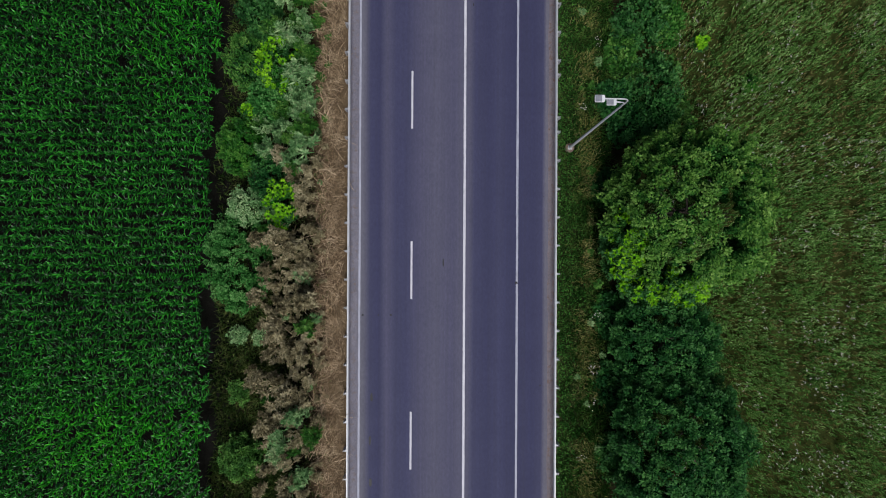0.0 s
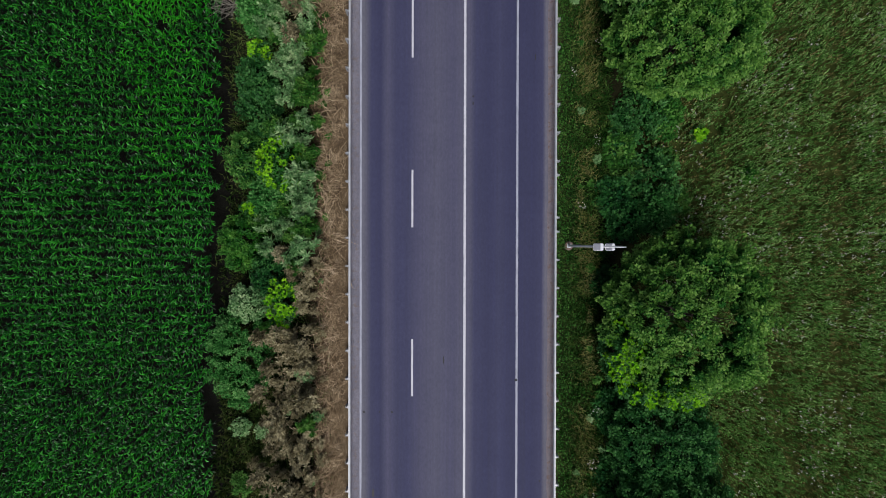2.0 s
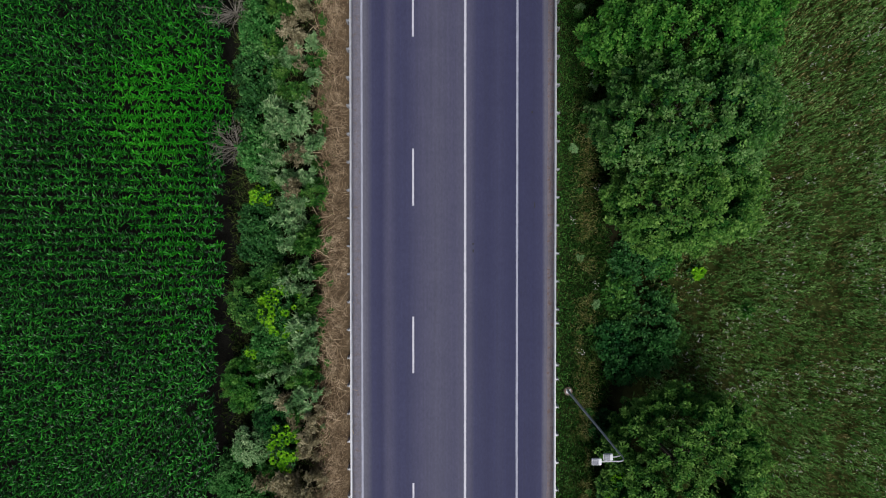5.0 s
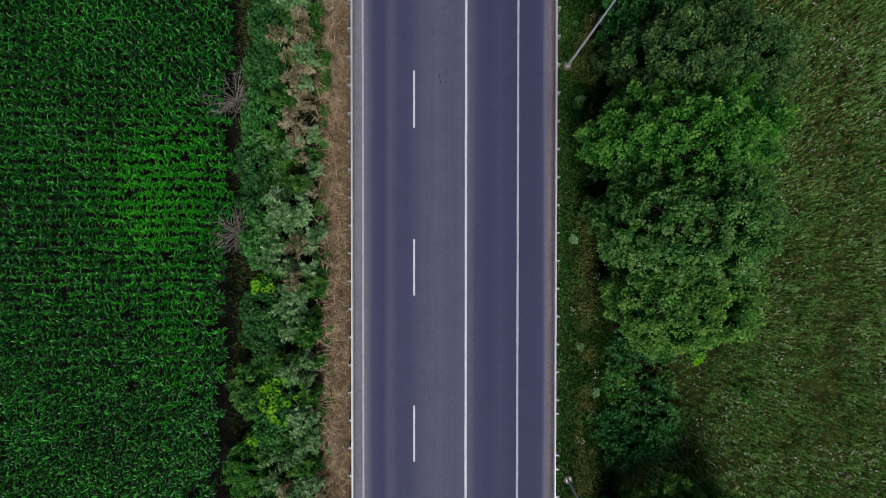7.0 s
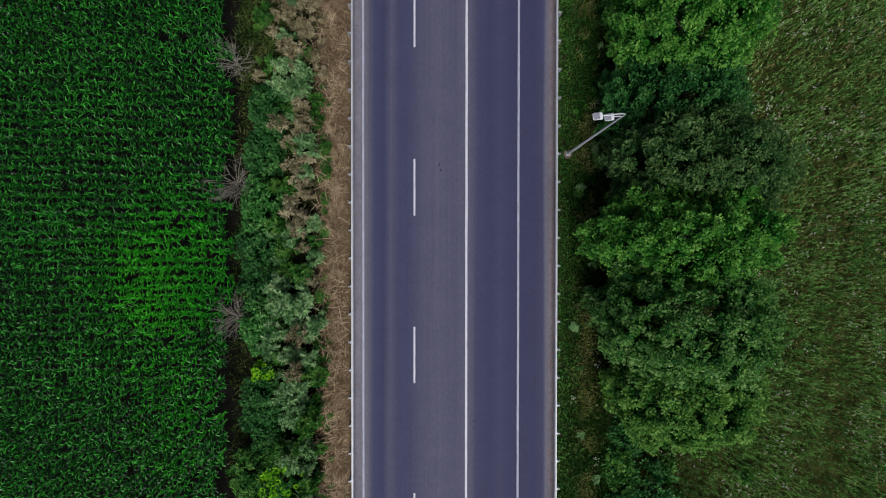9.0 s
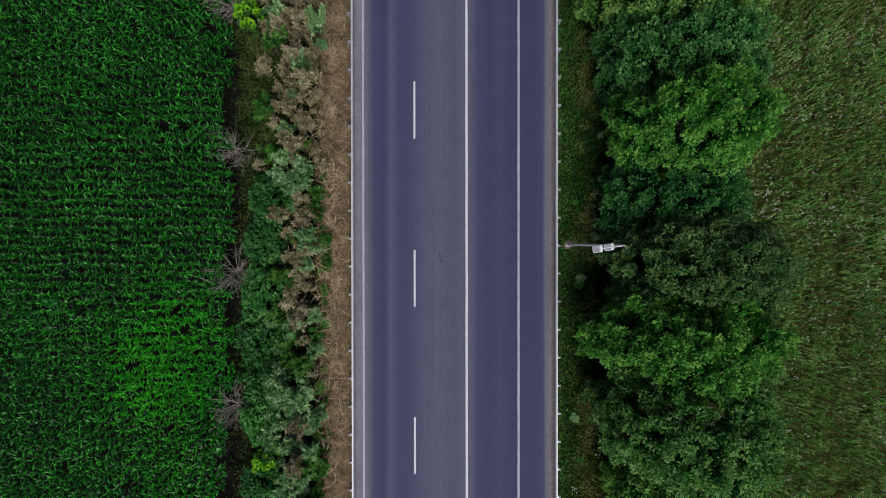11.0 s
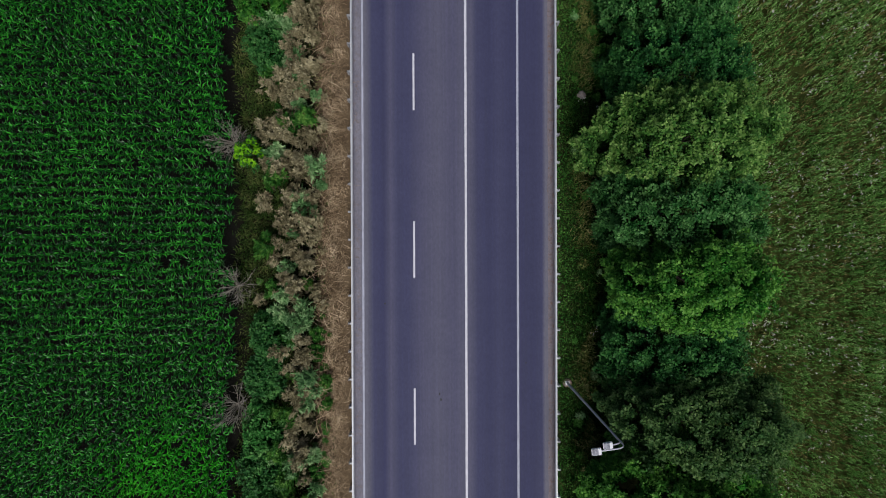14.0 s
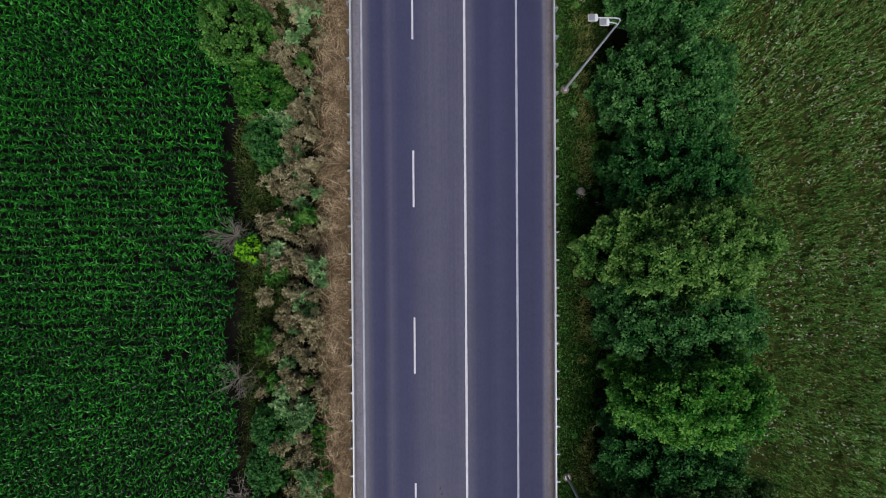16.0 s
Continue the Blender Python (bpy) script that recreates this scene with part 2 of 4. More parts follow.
# tree leaf colours again for shoot tips, lighter and yellower: light put into colour
LIT_TIP = {k: leaf_material("lit_tip_" + k, *c, 0.5, 1.1, 0.3, 0.2, 0.36) for k, c in {
    "deep": ((0.025, 0.100, 0.022), (0.069, 0.208, 0.049), (0.193, 0.406, 0.121)),
    "dark": ((0.013, 0.068, 0.016), (0.038, 0.156, 0.031), (0.124, 0.322, 0.079)),
    "mid": ((0.042, 0.135, 0.016), (0.118, 0.280, 0.040), (0.302, 0.506, 0.111)),
    "bright": ((0.028, 0.131, 0.013), (0.085, 0.268, 0.032), (0.239, 0.488, 0.082)),
    "grey": ((0.030, 0.108, 0.019), (0.099, 0.239, 0.053), (0.291, 0.470, 0.154)),
    "dull": ((0.023, 0.074, 0.017), (0.074, 0.158, 0.042), (0.200, 0.315, 0.101)),
    "olive": ((0.044, 0.130, 0.023), (0.141, 0.278, 0.054), (0.317, 0.497, 0.136)),
}.items()}


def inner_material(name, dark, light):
    """Filler inside a crown, mottled leaf by leaf; gap shade is put into its dark colour."""
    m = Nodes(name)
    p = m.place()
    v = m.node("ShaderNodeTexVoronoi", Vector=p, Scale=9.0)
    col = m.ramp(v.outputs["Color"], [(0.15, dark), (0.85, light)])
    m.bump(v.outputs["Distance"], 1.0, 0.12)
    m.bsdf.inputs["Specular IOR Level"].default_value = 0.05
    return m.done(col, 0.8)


# leaf greens darkened for the shade deep in the crowns
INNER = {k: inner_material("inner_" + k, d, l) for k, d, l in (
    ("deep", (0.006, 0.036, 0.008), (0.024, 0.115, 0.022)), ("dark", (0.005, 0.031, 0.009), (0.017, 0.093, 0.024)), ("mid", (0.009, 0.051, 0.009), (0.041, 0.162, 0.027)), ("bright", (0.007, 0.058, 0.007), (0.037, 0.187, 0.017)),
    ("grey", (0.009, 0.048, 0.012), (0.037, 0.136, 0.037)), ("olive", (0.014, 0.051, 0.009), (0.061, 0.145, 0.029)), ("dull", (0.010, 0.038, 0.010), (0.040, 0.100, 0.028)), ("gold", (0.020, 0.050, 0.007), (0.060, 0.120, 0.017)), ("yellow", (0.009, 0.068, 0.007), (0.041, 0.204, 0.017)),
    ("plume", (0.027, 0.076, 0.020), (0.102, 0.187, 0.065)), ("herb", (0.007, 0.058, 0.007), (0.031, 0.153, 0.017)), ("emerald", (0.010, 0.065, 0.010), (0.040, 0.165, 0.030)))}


# ---- mesh helpers ----
def ground_z(x):
    """Height of the earth across the road's line."""
    xs = [-2000, -15.2, -13.2, -9.0, -6.9, -6.3, 7.8, 8.6, 10.6, 15.0, 17.0, 2000]
    zs = [-2.9, -2.9, -2.6, -0.65, -0.15, -0.06, -0.06, -0.12, -0.45, -2.9, -3.5, -3.5]
    return np.interp(x, xs, zs)


def raw_mesh(name, verts, faces):
    """A mesh from vertex and equal-sided face arrays."""
    me = bpy.data.meshes.new(name)
    n, k = faces.shape
    me.vertices.add(len(verts))
    me.vertices.foreach_set("co", np.ascontiguousarray(verts, dtype=np.float32).ravel())
    me.loops.add(n * k)
    me.loops.foreach_set("vertex_index", np.ascontiguousarray(faces, dtype=np.int32).ravel())
    me.polygons.add(n)
    me.polygons.foreach_set("loop_start", np.arange(0, n * k, k, dtype=np.int32))
    me.update(calc_edges=True)
    return me


def unit(v):
    return v / np.maximum(np.linalg.norm(v, axis=-1, keepdims=True), 1e-6)


def leaf_arrays(base, way, length, width, rng, fold=0.15, facing=None):
    """Pointed leaves, folded along the middle: four corners and two triangles each. facing: the way that their upper sides look."""
    n = len(base)
    way = unit(way)
    facing = np.array([[0, 0, 1.0]]) if facing is None else facing
    side = unit(np.cross(way, rng.normal(size=(n, 3)) * 0.3 + facing))
    up = np.cross(side, way)
    length, width = np.reshape(length, (-1, 1)) * np.ones((n, 1)), np.reshape(width, (-1, 1)) * np.ones((n, 1))
    mid = base + way * length * 0.5 + up * length * fold
    verts = np.stack([base, mid + side * width / 2, base + way * length, mid - side * width / 2], axis=1).reshape(-1, 3)
    i = np.arange(n)[:, None] * 4
    faces = np.concatenate([i + np.array([[0, 1, 2]]), i + np.array([[0, 2, 3]])], axis=1).reshape(-1, 3)
    return verts, faces


def blade_arrays(base, lean, length, width, rng, bend=0.6):
    """Bent blades: three quads each, that rise and arch over the way they lean."""
    n = len(base)
    lean = unit(np.concatenate([lean, np.zeros((n, 1))], axis=1))
    side = np.stack([-lean[:, 1], lean[:, 0], np.zeros(n)], axis=1)
    length, width, bend = (np.reshape(a, (-1, 1)) * np.ones((n, 1)) for a in (length, width, bend))
    rows = []
    for s, w in ((0.0, 0.6), (0.36, 1.0), (0.7, 0.8), (1.0, 0.12)):
        up = s * (1 - 0.55 * bend * s * s) - 0.45 * np.maximum(bend - 0.6, 0) * s ** 3
        out = bend * s * s * 0.8 + 0.12 * s
        c = base + lean * length * out + np.array([0, 0, 1.0]) * length * up
        rows += [c - side * width * w / 2, c + side * width * w / 2]
    verts = np.stack(rows, axis=1).reshape(-1, 3)
    i = np.arange(n)[:, None] * 8
    faces = np.concatenate([i + np.array([[a, a + 1, a + 3, a + 2]]) for a in (0, 2, 4)], axis=1).reshape(-1, 4)
    return verts, faces


def joined(sets):
    verts, faces, k = [], [], 0
    for v, f in sets:
        verts.append(v)
        faces.append(f + k)
        k += len(v)
    return np.concatenate(verts), np.concatenate(faces)


def part(name, data, material, parent, label=""):
    """One mesh under a thing or a part; data is a bmesh or a mesh."""
    if isinstance(data, bmesh.types.BMesh):
        me = bpy.data.meshes.new(name)
        data.to_mesh(me)
        data.free()
    else:
        me = data
    if material and not me.materials:
        me.materials.append(material)
    ob = new(name, me)
    ob.parent = parent
    return tagged(ob, label)


def thing(name, label, category, group="", at=(0, 0, 0)):
    ob = new(name)
    ob.location = at
    return tagged(ob, label, category, group)


def setting(name, data, material, label, category):
    me = data
    if isinstance(data, bmesh.types.BMesh):
        me = bpy.data.meshes.new(name)
        data.to_mesh(me)
        data.free()
    me.materials.append(material)
    return tagged(new(name, me), label, category, kind="structure")


def box(bm, x0, x1, y0, y1, z0, z1, bevel=0.0):
    made = bmesh.ops.create_cube(bm, size=1.0, matrix=Matrix.LocRotScale(((x0 + x1) / 2, (y0 + y1) / 2, (z0 + z1) / 2), None, (x1 - x0, y1 - y0, z1 - z0)))
    if bevel:
        edges = list({e for v in made["verts"] for e in v.link_edges})
        bmesh.ops.bevel(bm, geom=edges, offset=bevel, segments=2, affect="EDGES")
    return bm


def tube_arrays(points, radii, sides=5):
    """A tapered tube along points."""
    pts = np.array(points, dtype=float)
    verts, faces = [], []
    for i, p in enumerate(pts):
        d = unit(pts[min(i + 1, len(pts) - 1)] - pts[max(i - 1, 0)])
        a = unit(np.cross(d, np.array([0.31, 0.95, 0.1])))
        b = np.cross(d, a)
        for k in range(sides):
            w = 2 * math.pi * k / sides
            verts.append(p + (a * math.cos(w) + b * math.sin(w)) * radii[i])
    for i in range(len(pts) - 1):
        for k in range(sides):
            faces.append((i * sides + k, i * sides + (k + 1) % sides, (i + 1) * sides + (k + 1) % sides, (i + 1) * sides + k))
    return np.array(verts), np.array(faces)


def tube(name, points, radii, sides=8):
    me = raw_mesh(name, *tube_arrays(points, radii, sides))
    me.polygons.foreach_set("use_smooth", [True] * len(me.polygons))
    return me


# ---- ground and road ----
SOUTH, NORTH = -30.0, 84.0
rng = np.random.default_rng(5)
gx = np.concatenate([[-2500, -800, -200, -70], np.arange(-40, 40.1, 0.5), [70, 200, 800, 2500]])
gy = np.concatenate([[-2500, -800, -200, -70], np.arange(SOUTH, NORTH + 0.1, 1.0), [120, 250, 850, 2500]])
GX, GY = np.meshgrid(gx, gy, indexing="ij")
rough = np.array([[noise.noise((x * 0.45, y * 0.45, 0)) + 0.5 * noise.noise((x * 1.3, y * 1.3, 4)) for y in gy] for x in gx])
soft_road = np.clip((np.abs(GX - 0.7) - 7.4) / 3.0, 0, 1)
GZ = ground_z(GX) + rough * 0.13 * soft_road
gi = np.arange(len(gx) * len(gy)).reshape(len(gx), len(gy))
quads = np.stack([gi[:-1, :-1], gi[1:, :-1], gi[1:, 1:], gi[:-1, 1:]], axis=-1).reshape(-1, 4)
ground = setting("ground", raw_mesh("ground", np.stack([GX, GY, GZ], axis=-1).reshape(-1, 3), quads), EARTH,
                 "earth darkened as shade under maize, scrub slope and rough meadow beside the road", "ground")

bm = bmesh.new()
box(bm, -6.55, 7.75, -2400, 2400, -0.4, 0.0)
road = setting("road", bm, ASPHALT, "worn blue-grey asphalt carriageway with darker wheel tracks", "road")

DASH_X, CENTRE_X, INNER_X, EDGE_X = -2.085, 1.628, 5.34, -5.745
for nm, x, w, mat in (("centre_line", CENTRE_X, 0.165, WHITE_LINE), ("edge_line", INNER_X, 0.15, GREY_LINE), ("edge_line", EDGE_X, 0.14, GREY_LINE)):
    bm = bmesh.new()
    ys = np.arange(SOUTH - 30, NORTH + 30, 1.5)
    left = [bm.verts.new((x - w / 2 + 0.012 * noise.noise((x, y * 0.4, 0)), y, 0.004)) for y in ys]
    right = [bm.verts.new((x + w / 2 + 0.012 * noise.noise((x, y * 0.4, 3)), y, 0.004)) for y in ys]
    for i in range(len(ys) - 1):
        bm.faces.new((left[i], right[i], right[i + 1], left[i + 1]))
    part(nm, bm, mat, road, "continuous painted line")
bm = box(bmesh.new(), -0.068, 0.068, -4.06, 0.0, 0.0, 0.004)
dash = part("lane_dash", bm, WHITE_LINE, road, "white painted dash")
dash.location = (DASH_X, 0.6 - 48, 0.001)
for k in range(-3, 9):
    d = new("lane_dash", dash.data)
    d.parent = road
    d.location = (DASH_X, 0.6 + 12 * k, 0.001)


def ragged_strip(name, x_in, x_out, jag, z, material, label, category, seed):
    """A strip of grit whose inner edge wanders."""
    bm = bmesh.new()
    ys = np.arange(SOUTH - 20, NORTH + 20, 0.25)
    a = [bm.verts.new((x_in + jag * (noise.noise((seed, y * 0.5, 0)) + 0.6 * noise.noise((seed, y * 2.1, 5))), y, z - 0.004)) for y in ys]
    m = [bm.verts.new(((x_in + x_out) / 2, y, z + 0.012 + 0.012 * noise.noise((seed, y * 1.7, 9)))) for y in ys]
    b = [bm.verts.new((x_out, y, z - 0.02)) for y in ys]
    for i in range(len(ys) - 1):
        for p, q in ((a, m), (m, b)):
            bm.faces.new((p[i], q[i], q[i + 1], p[i + 1]) if x_out > x_in else (q[i], p[i], p[i + 1], q[i + 1]))
    return setting(name, bm, material, label, category)


ragged_strip("pavement_edge", -5.86, -6.62, 0.03, 0.008, KERB_GRIT, "grey gritty hard shoulder strip with brown dirt", "shoulder", 2.0)
ragged_strip("pavement_edge", 7.50, 8.08, 0.07, 0.008, BROWN_GRIT, "reddish brown gravel along the asphalt edge", "shoulder", 7.0)

# tar spots and smears on the asphalt
for x, y, rx, ry in ((-4.85, -10.4, 0.10, 0.28), (-4.95, -13.4, 0.08, 0.35), (-4.9, -16.4, 0.10, 0.30), (-5.5, -4.6, 0.08, 0.08), (-3.52, -4.6, 0.08, 0.08), (-4.4, -4.6, 0.05, 0.05),
                     (2.2, 17.3, 0.05, 0.12), (6.6, 20.6, 0.04, 0.22), (0.15, -0.9, 0.05, 0.3), (5.3, -2.3, 0.10, 0.10), (-0.3, 36.2, 0.05, 0.10),
                     (2.2, 17.8, 0.07, 0.07), (-4.2, 42.7, 0.07, 0.07), (-0.2, 35.8, 0.06, 0.10), (5.9, 38.4, 0.05, 0.05), (6.4, 27.2, 0.05, 0.10), (7.0, -9.5, 0.05, 0.06)):
    bm = bmesh.new()
    ring = [bm.verts.new((x + rx * math.cos(a) * (1 + 0.3 * noise.noise((x, y, a))), y + ry * math.sin(a) * (1 + 0.3 * noise.noise((y, a, x))), 0.005))
            for a in np.linspace(0, 2 * math.pi, 14, endpoint=False)]
    bm.faces.new(ring)
    part("tar_spot", bm, TAR, road, "small dark tar stain")


# ---- guard rails ----
PITCH = 1.975


def beam_mesh(length):
    """Corrugated rail plate, its face towards the road (+x)."""
    prof = [(0.0, 0.0), (0.045, 0.015), (0.08, 0.05), (0.08, 0.095), (0.02, 0.13), (0.02, 0.18), (0.08, 0.215), (0.08, 0.26), (0.045, 0.295), (0.0, 0.31)]
    th = 0.012
    bm = bmesh.new()
    rows = []
    for y in (0.0, length):
        rows.append([bm.verts.new((px, y, pz)) for px, pz in prof] + [bm.verts.new((px - th - 0.03 * (i in (0, len(prof) - 1)), y, pz)) for i, (px, pz) in reversed(list(enumerate(prof)))])
    k = len(rows[0])
    for i in range(k):
        bm.faces.new((rows[0][i], rows[0][(i + 1) % k], rows[1][(i + 1) % k], rows[1][i]))
    bm.faces.new(rows[0][::-1])
    bm.faces.new(rows[1])
    bmesh.ops.recalc_face_normals(bm, faces=bm.faces)
    me = bpy.data.meshes.new("rail_beam")
    bm.to_mesh(me)
    bm.free()
    me.materials.append(RAIL_STEEL)
    return me


def guard_rail(x, facing, post_ys, label):
    """Rail beams on posts with spacer blocks; facing +1 looks to +x."""
    rail = thing("guard_rail", label, "guard rail", "guard rails along the road", (x, 0, 0))
    beam = beam_mesh(2 * PITCH + 0.12)
    post_bm = bmesh.new()
    box(post_bm, -0.05, 0.05, -0.055, -0.043, -0.9, 0.70)
    box(post_bm, -0.05, 0.05, 0.043, 0.055, -0.9, 0.70)
    box(post_bm, -0.006, 0.006, -0.044, 0.044, -0.9, 0.70)
    post_me = bpy.data.meshes.new("post")
    post_bm.to_mesh(post_me)
    post_bm.free()
    post_me.materials.append(POST_STEEL)
    block_bm = box(bmesh.new(), -0.09, 0.09, -0.035, 0.035, 0.52, 0.69, 0.008)
    box(block_bm, -0.015, 0.015, -0.085, 0.085, 0.55, 0.685)
    block_me = bpy.data.meshes.new("spacer_block")
    block_bm.to_mesh(block_me)
    block_bm.free()
    block_me.materials.append(POST_STEEL)
    y, i = min(post_ys) - 0.5, 0
    while y < max(post_ys):
        b = part("rail_beam", beam, None, rail)
        b.matrix_basis = pose(0, y if facing > 0 else y + 2 * PITCH + 0.12, 0.42 + 0.004 * (i % 2), 0, 0, 0 if facing > 0 else 180)
        b.location.x += 0.003 * (i % 2)
        y += 2 * PITCH
        i += 1
    for y in post_ys:
        jit = random.uniform(-1, 1)
        p = part("post", post_me, None, rail)
        p.location, p.rotation_euler = (-facing * 0.24, y, 0.0), (0.01 * jit, 0.012 * random.uniform(-1, 1), 0.05 * jit)
        s = part("spacer_block", block_me, None, rail)
        s.location, s.rotation_euler = (-facing * 0.11, y, 0.0), (0, 0, 0.05 * jit)
    return rail


left_posts = [19.63 + PITCH * k for k in range(-24, 31)]
right_posts = [13.19 + PITCH * k for k in range(0, 34)] + [12.21, 9.24] + [8.24 - PITCH * k for k in range(0, 18)]
guard_rail(-6.45, 1, left_posts, "weathered galvanised steel guard rail along dry roadside grass")
guard_rail(7.96, -1, sorted(right_posts), "pale galvanised steel guard rail along the green verge")


# ---- street lamps ----
def lamp_head(parent, x, y, z):
    bm = box(bmesh.new(), x - 0.24, x + 0.24, y - 0.175, y + 0.175, z - 0.05, z + 0.06, 0.03)
    head = part("lamp_head", bm, HEAD_GREY, parent, "pale grey flat floodlight housing")
    fins = bmesh.new()
    for k in range(7):
        box(fins, x - 0.21, x + 0.08, y - 0.145 + k * 0.045, y - 0.127 + k * 0.045, z + 0.055, z + 0.085)
    box(fins, x - 0.215, x + 0.085, y - 0.155, y + 0.155, z + 0.05, z + 0.064)
    part("cooling_fins", fins, FIN_GREY, head, "darker ribbed cooling fins")
    part("lens", box(bmesh.new(), x - 0.22, x + 0.22, y - 0.15, y + 0.15, z - 0.062, z - 0.05), LENS, head)
    return head


def street_lamp(x, y, height):
    lamp = thing("street_lamp", "tall grey steel street lamp with two flat heads on curved arms", "street lamp", "street lamps on the verge", (x, y, 0))
    part("pole", tube("pole", [(0, 0, -0.4), (0, 0, height * 0.5), (0, 0, height - 0.1)], [0.095, 0.072, 0.05], 12), LAMP_STEEL, lamp)
    for name, z0, top, reach in (("arm", height - 0.5, height + 0.95, 1.45), ("arm", height - 0.75, height + 0.35, 0.72)):
        pts = [(0.0, 0, z0), (0.03, 0, z0 + (top - z0) * 0.45), (0.0, 0, z0 + (top - z0) * 0.75), (-0.12, 0, top - 0.1), (-0.35, 0, top), (-reach + 0.2, 0, top + 0.03)]
        part(name, tube("arm", pts, [0.036] * 6, 8), LAMP_STEEL, lamp)
        lamp_head(lamp, -reach, 0, top + 0.03)
    bm = bmesh.new()
    bmesh.ops.create_cone(bm, segments=24, radius1=0.34, radius2=0.30, depth=0.3, cap_ends=True, matrix=Matrix.Translation((0, 0, -0.06)))
    part("footing", bm, CONCRETE, lamp, "dirty round concrete footing")
    part("base_plate", box(bmesh.new(), -0.15, 0.15, -0.15, 0.15, 0.09, 0.115, 0.008), POST_STEEL, lamp)
    return lamp


street_lamp(9.02, 7.25, 12.3)
street_lamp(8.86, 36.96, 12.45).rotation_euler.z = radians(7)
street_lamp(8.80, 64.9, 12.45)


# ---- trees ----
_bm = bmesh.new()
bmesh.ops.create_icosphere(_bm, subdivisions=1, radius=1.0)
ICO = np.array([v.co[:] for v in _bm.verts])
ICO_FACES = np.array([[v.index for v in f.verts] for f in _bm.faces])
_bm.free()


def crown_arrays(rx, ry, z_low, z_top, rng, shoots, leaves, leaf=0.24, lobes=12, shoot_r=0.42):
    """Rising leafy shoots, gathered on boughs over a lumpy dome; centre line at x = y = 0."""
    zc, rz = z_low + (z_top - z_low) * 0.40, (z_top - z_low) * 0.58
    i = np.arange(shoots) + 0.5
    cz = 1 - 1.38 * i / shoots
    az = i * 2.39996 + rng.normal(size=shoots) * 0.3
    cr = np.sqrt(np.maximum(1 - cz * cz, 0))
    way = unit(np.stack([cr * np.cos(az), cr * np.sin(az), cz], axis=1) + rng.normal(size=(shoots, 3)) * 0.06)
    # boughs swell the dome, and the hollows between them sink
    k = np.arange(lobes) + 0.5
    pz, pa = 1 - 1.3 * k / lobes, k * 2.39996
    pole = unit(np.stack([np.sqrt(1 - pz * pz) * np.cos(pa), np.sqrt(1 - pz * pz) * np.sin(pa), pz], axis=1) + rng.normal(size=(lobes, 3)) * 0.16)
    angle = np.arccos(np.clip(way @ pole.T, -1, 1))
    mine = np.argmin(angle, axis=1)
    spread = np.min(angle, axis=1) * math.sqrt(lobes) / 1.7
    lift = rng.uniform(0.90, 1.07, lobes)[mine]
    radius = np.interp(spread, [0.0, 0.45, 0.8, 1.2], [1.0, 0.97, 0.90, 0.82]) * lift * rng.uniform(0.94, 1.04, shoots)
    size = np.array([rx, ry, rz])
    reach = 2.9 * shoot_r * rng.uniform(0.65, 1.25, (shoots, 1))
    out = unit(unit(way / size) * 0.75 + pole[mine] * 0.25 + np.array([0, 0, 0.75]) + rng.normal(size=(shoots, 3)) * 0.22)
    centre = way * radius[:, None] * (size - shoot_r * 0.9) + np.array([0, 0, zc])
    centre[:, 2] = np.maximum(centre[:, 2], z_low + rng.uniform(0, 0.8, shoots))
    n = shoots * leaves
    which = np.repeat(np.arange(shoots), leaves)
    o = out[which]
    flat = rng.normal(size=(n, 3))
    flat = unit(flat - o * np.sum(flat * o, axis=1, keepdims=True))
    # leaves spring from the shoot, wide below and close at its tip
    h = rng.random((n, 1)) ** 0.8
    girth = shoot_r * rng.uniform(0.7, 1.25, (shoots, 1))[which] * np.interp(h, [0, 0.3, 0.75, 1.0], [0.75, 1.0, 0.7, 0.12])
    base = centre[which] + o * reach[which] * (h - 0.5) + flat * girth * np.sqrt(rng.uniform(0.12, 1.0, (n, 1)))
    spring = flat + o * rng.uniform(0.1, 1.1, (n, 1)) + rng.normal(size=(n, 3)) * 0.35
    facing = unit(o * 0.8 + flat * 0.45 + np.array([0, 0, 0.6]))
    skin = leaf_arrays(base, spring, leaf * rng.uniform(0.6, 1.25, n), leaf * 0.62 * rng.uniform(0.7, 1.2, n), rng, 0.12, facing)
    # added filler under each shoot: a small lumpy body, coloured dark as gap shade
    ball = ICO * np.array([0.8, 0.8, 1.0])
    a = unit(np.cross(out, np.array([0.3, 0.9, 0.2])))
    b = np.cross(out, a)
    lump = ball[None, :, :] * rng.uniform(0.8, 1.12, (shoots, len(ball), 1)) * shoot_r
    root = centre - out * reach * 0.45 - way * shoot_r * 0.5
    body = root[:, None, :] + lump[:, :, 0:1] * a[:, None, :] + lump[:, :, 1:2] * b[:, None, :] + lump[:, :, 2:3] * out[:, None, :]
    faces = (ICO_FACES[None, :, :] + (np.arange(shoots) * len(ball))[:, None, None]).reshape(-1, 3)
    # leaves near the tip, which take the copy coloured as if lit
    young = np.repeat(h[:, 0] > 0.70, 2)
    return skin, centre, (body.reshape(-1, 3), faces), young


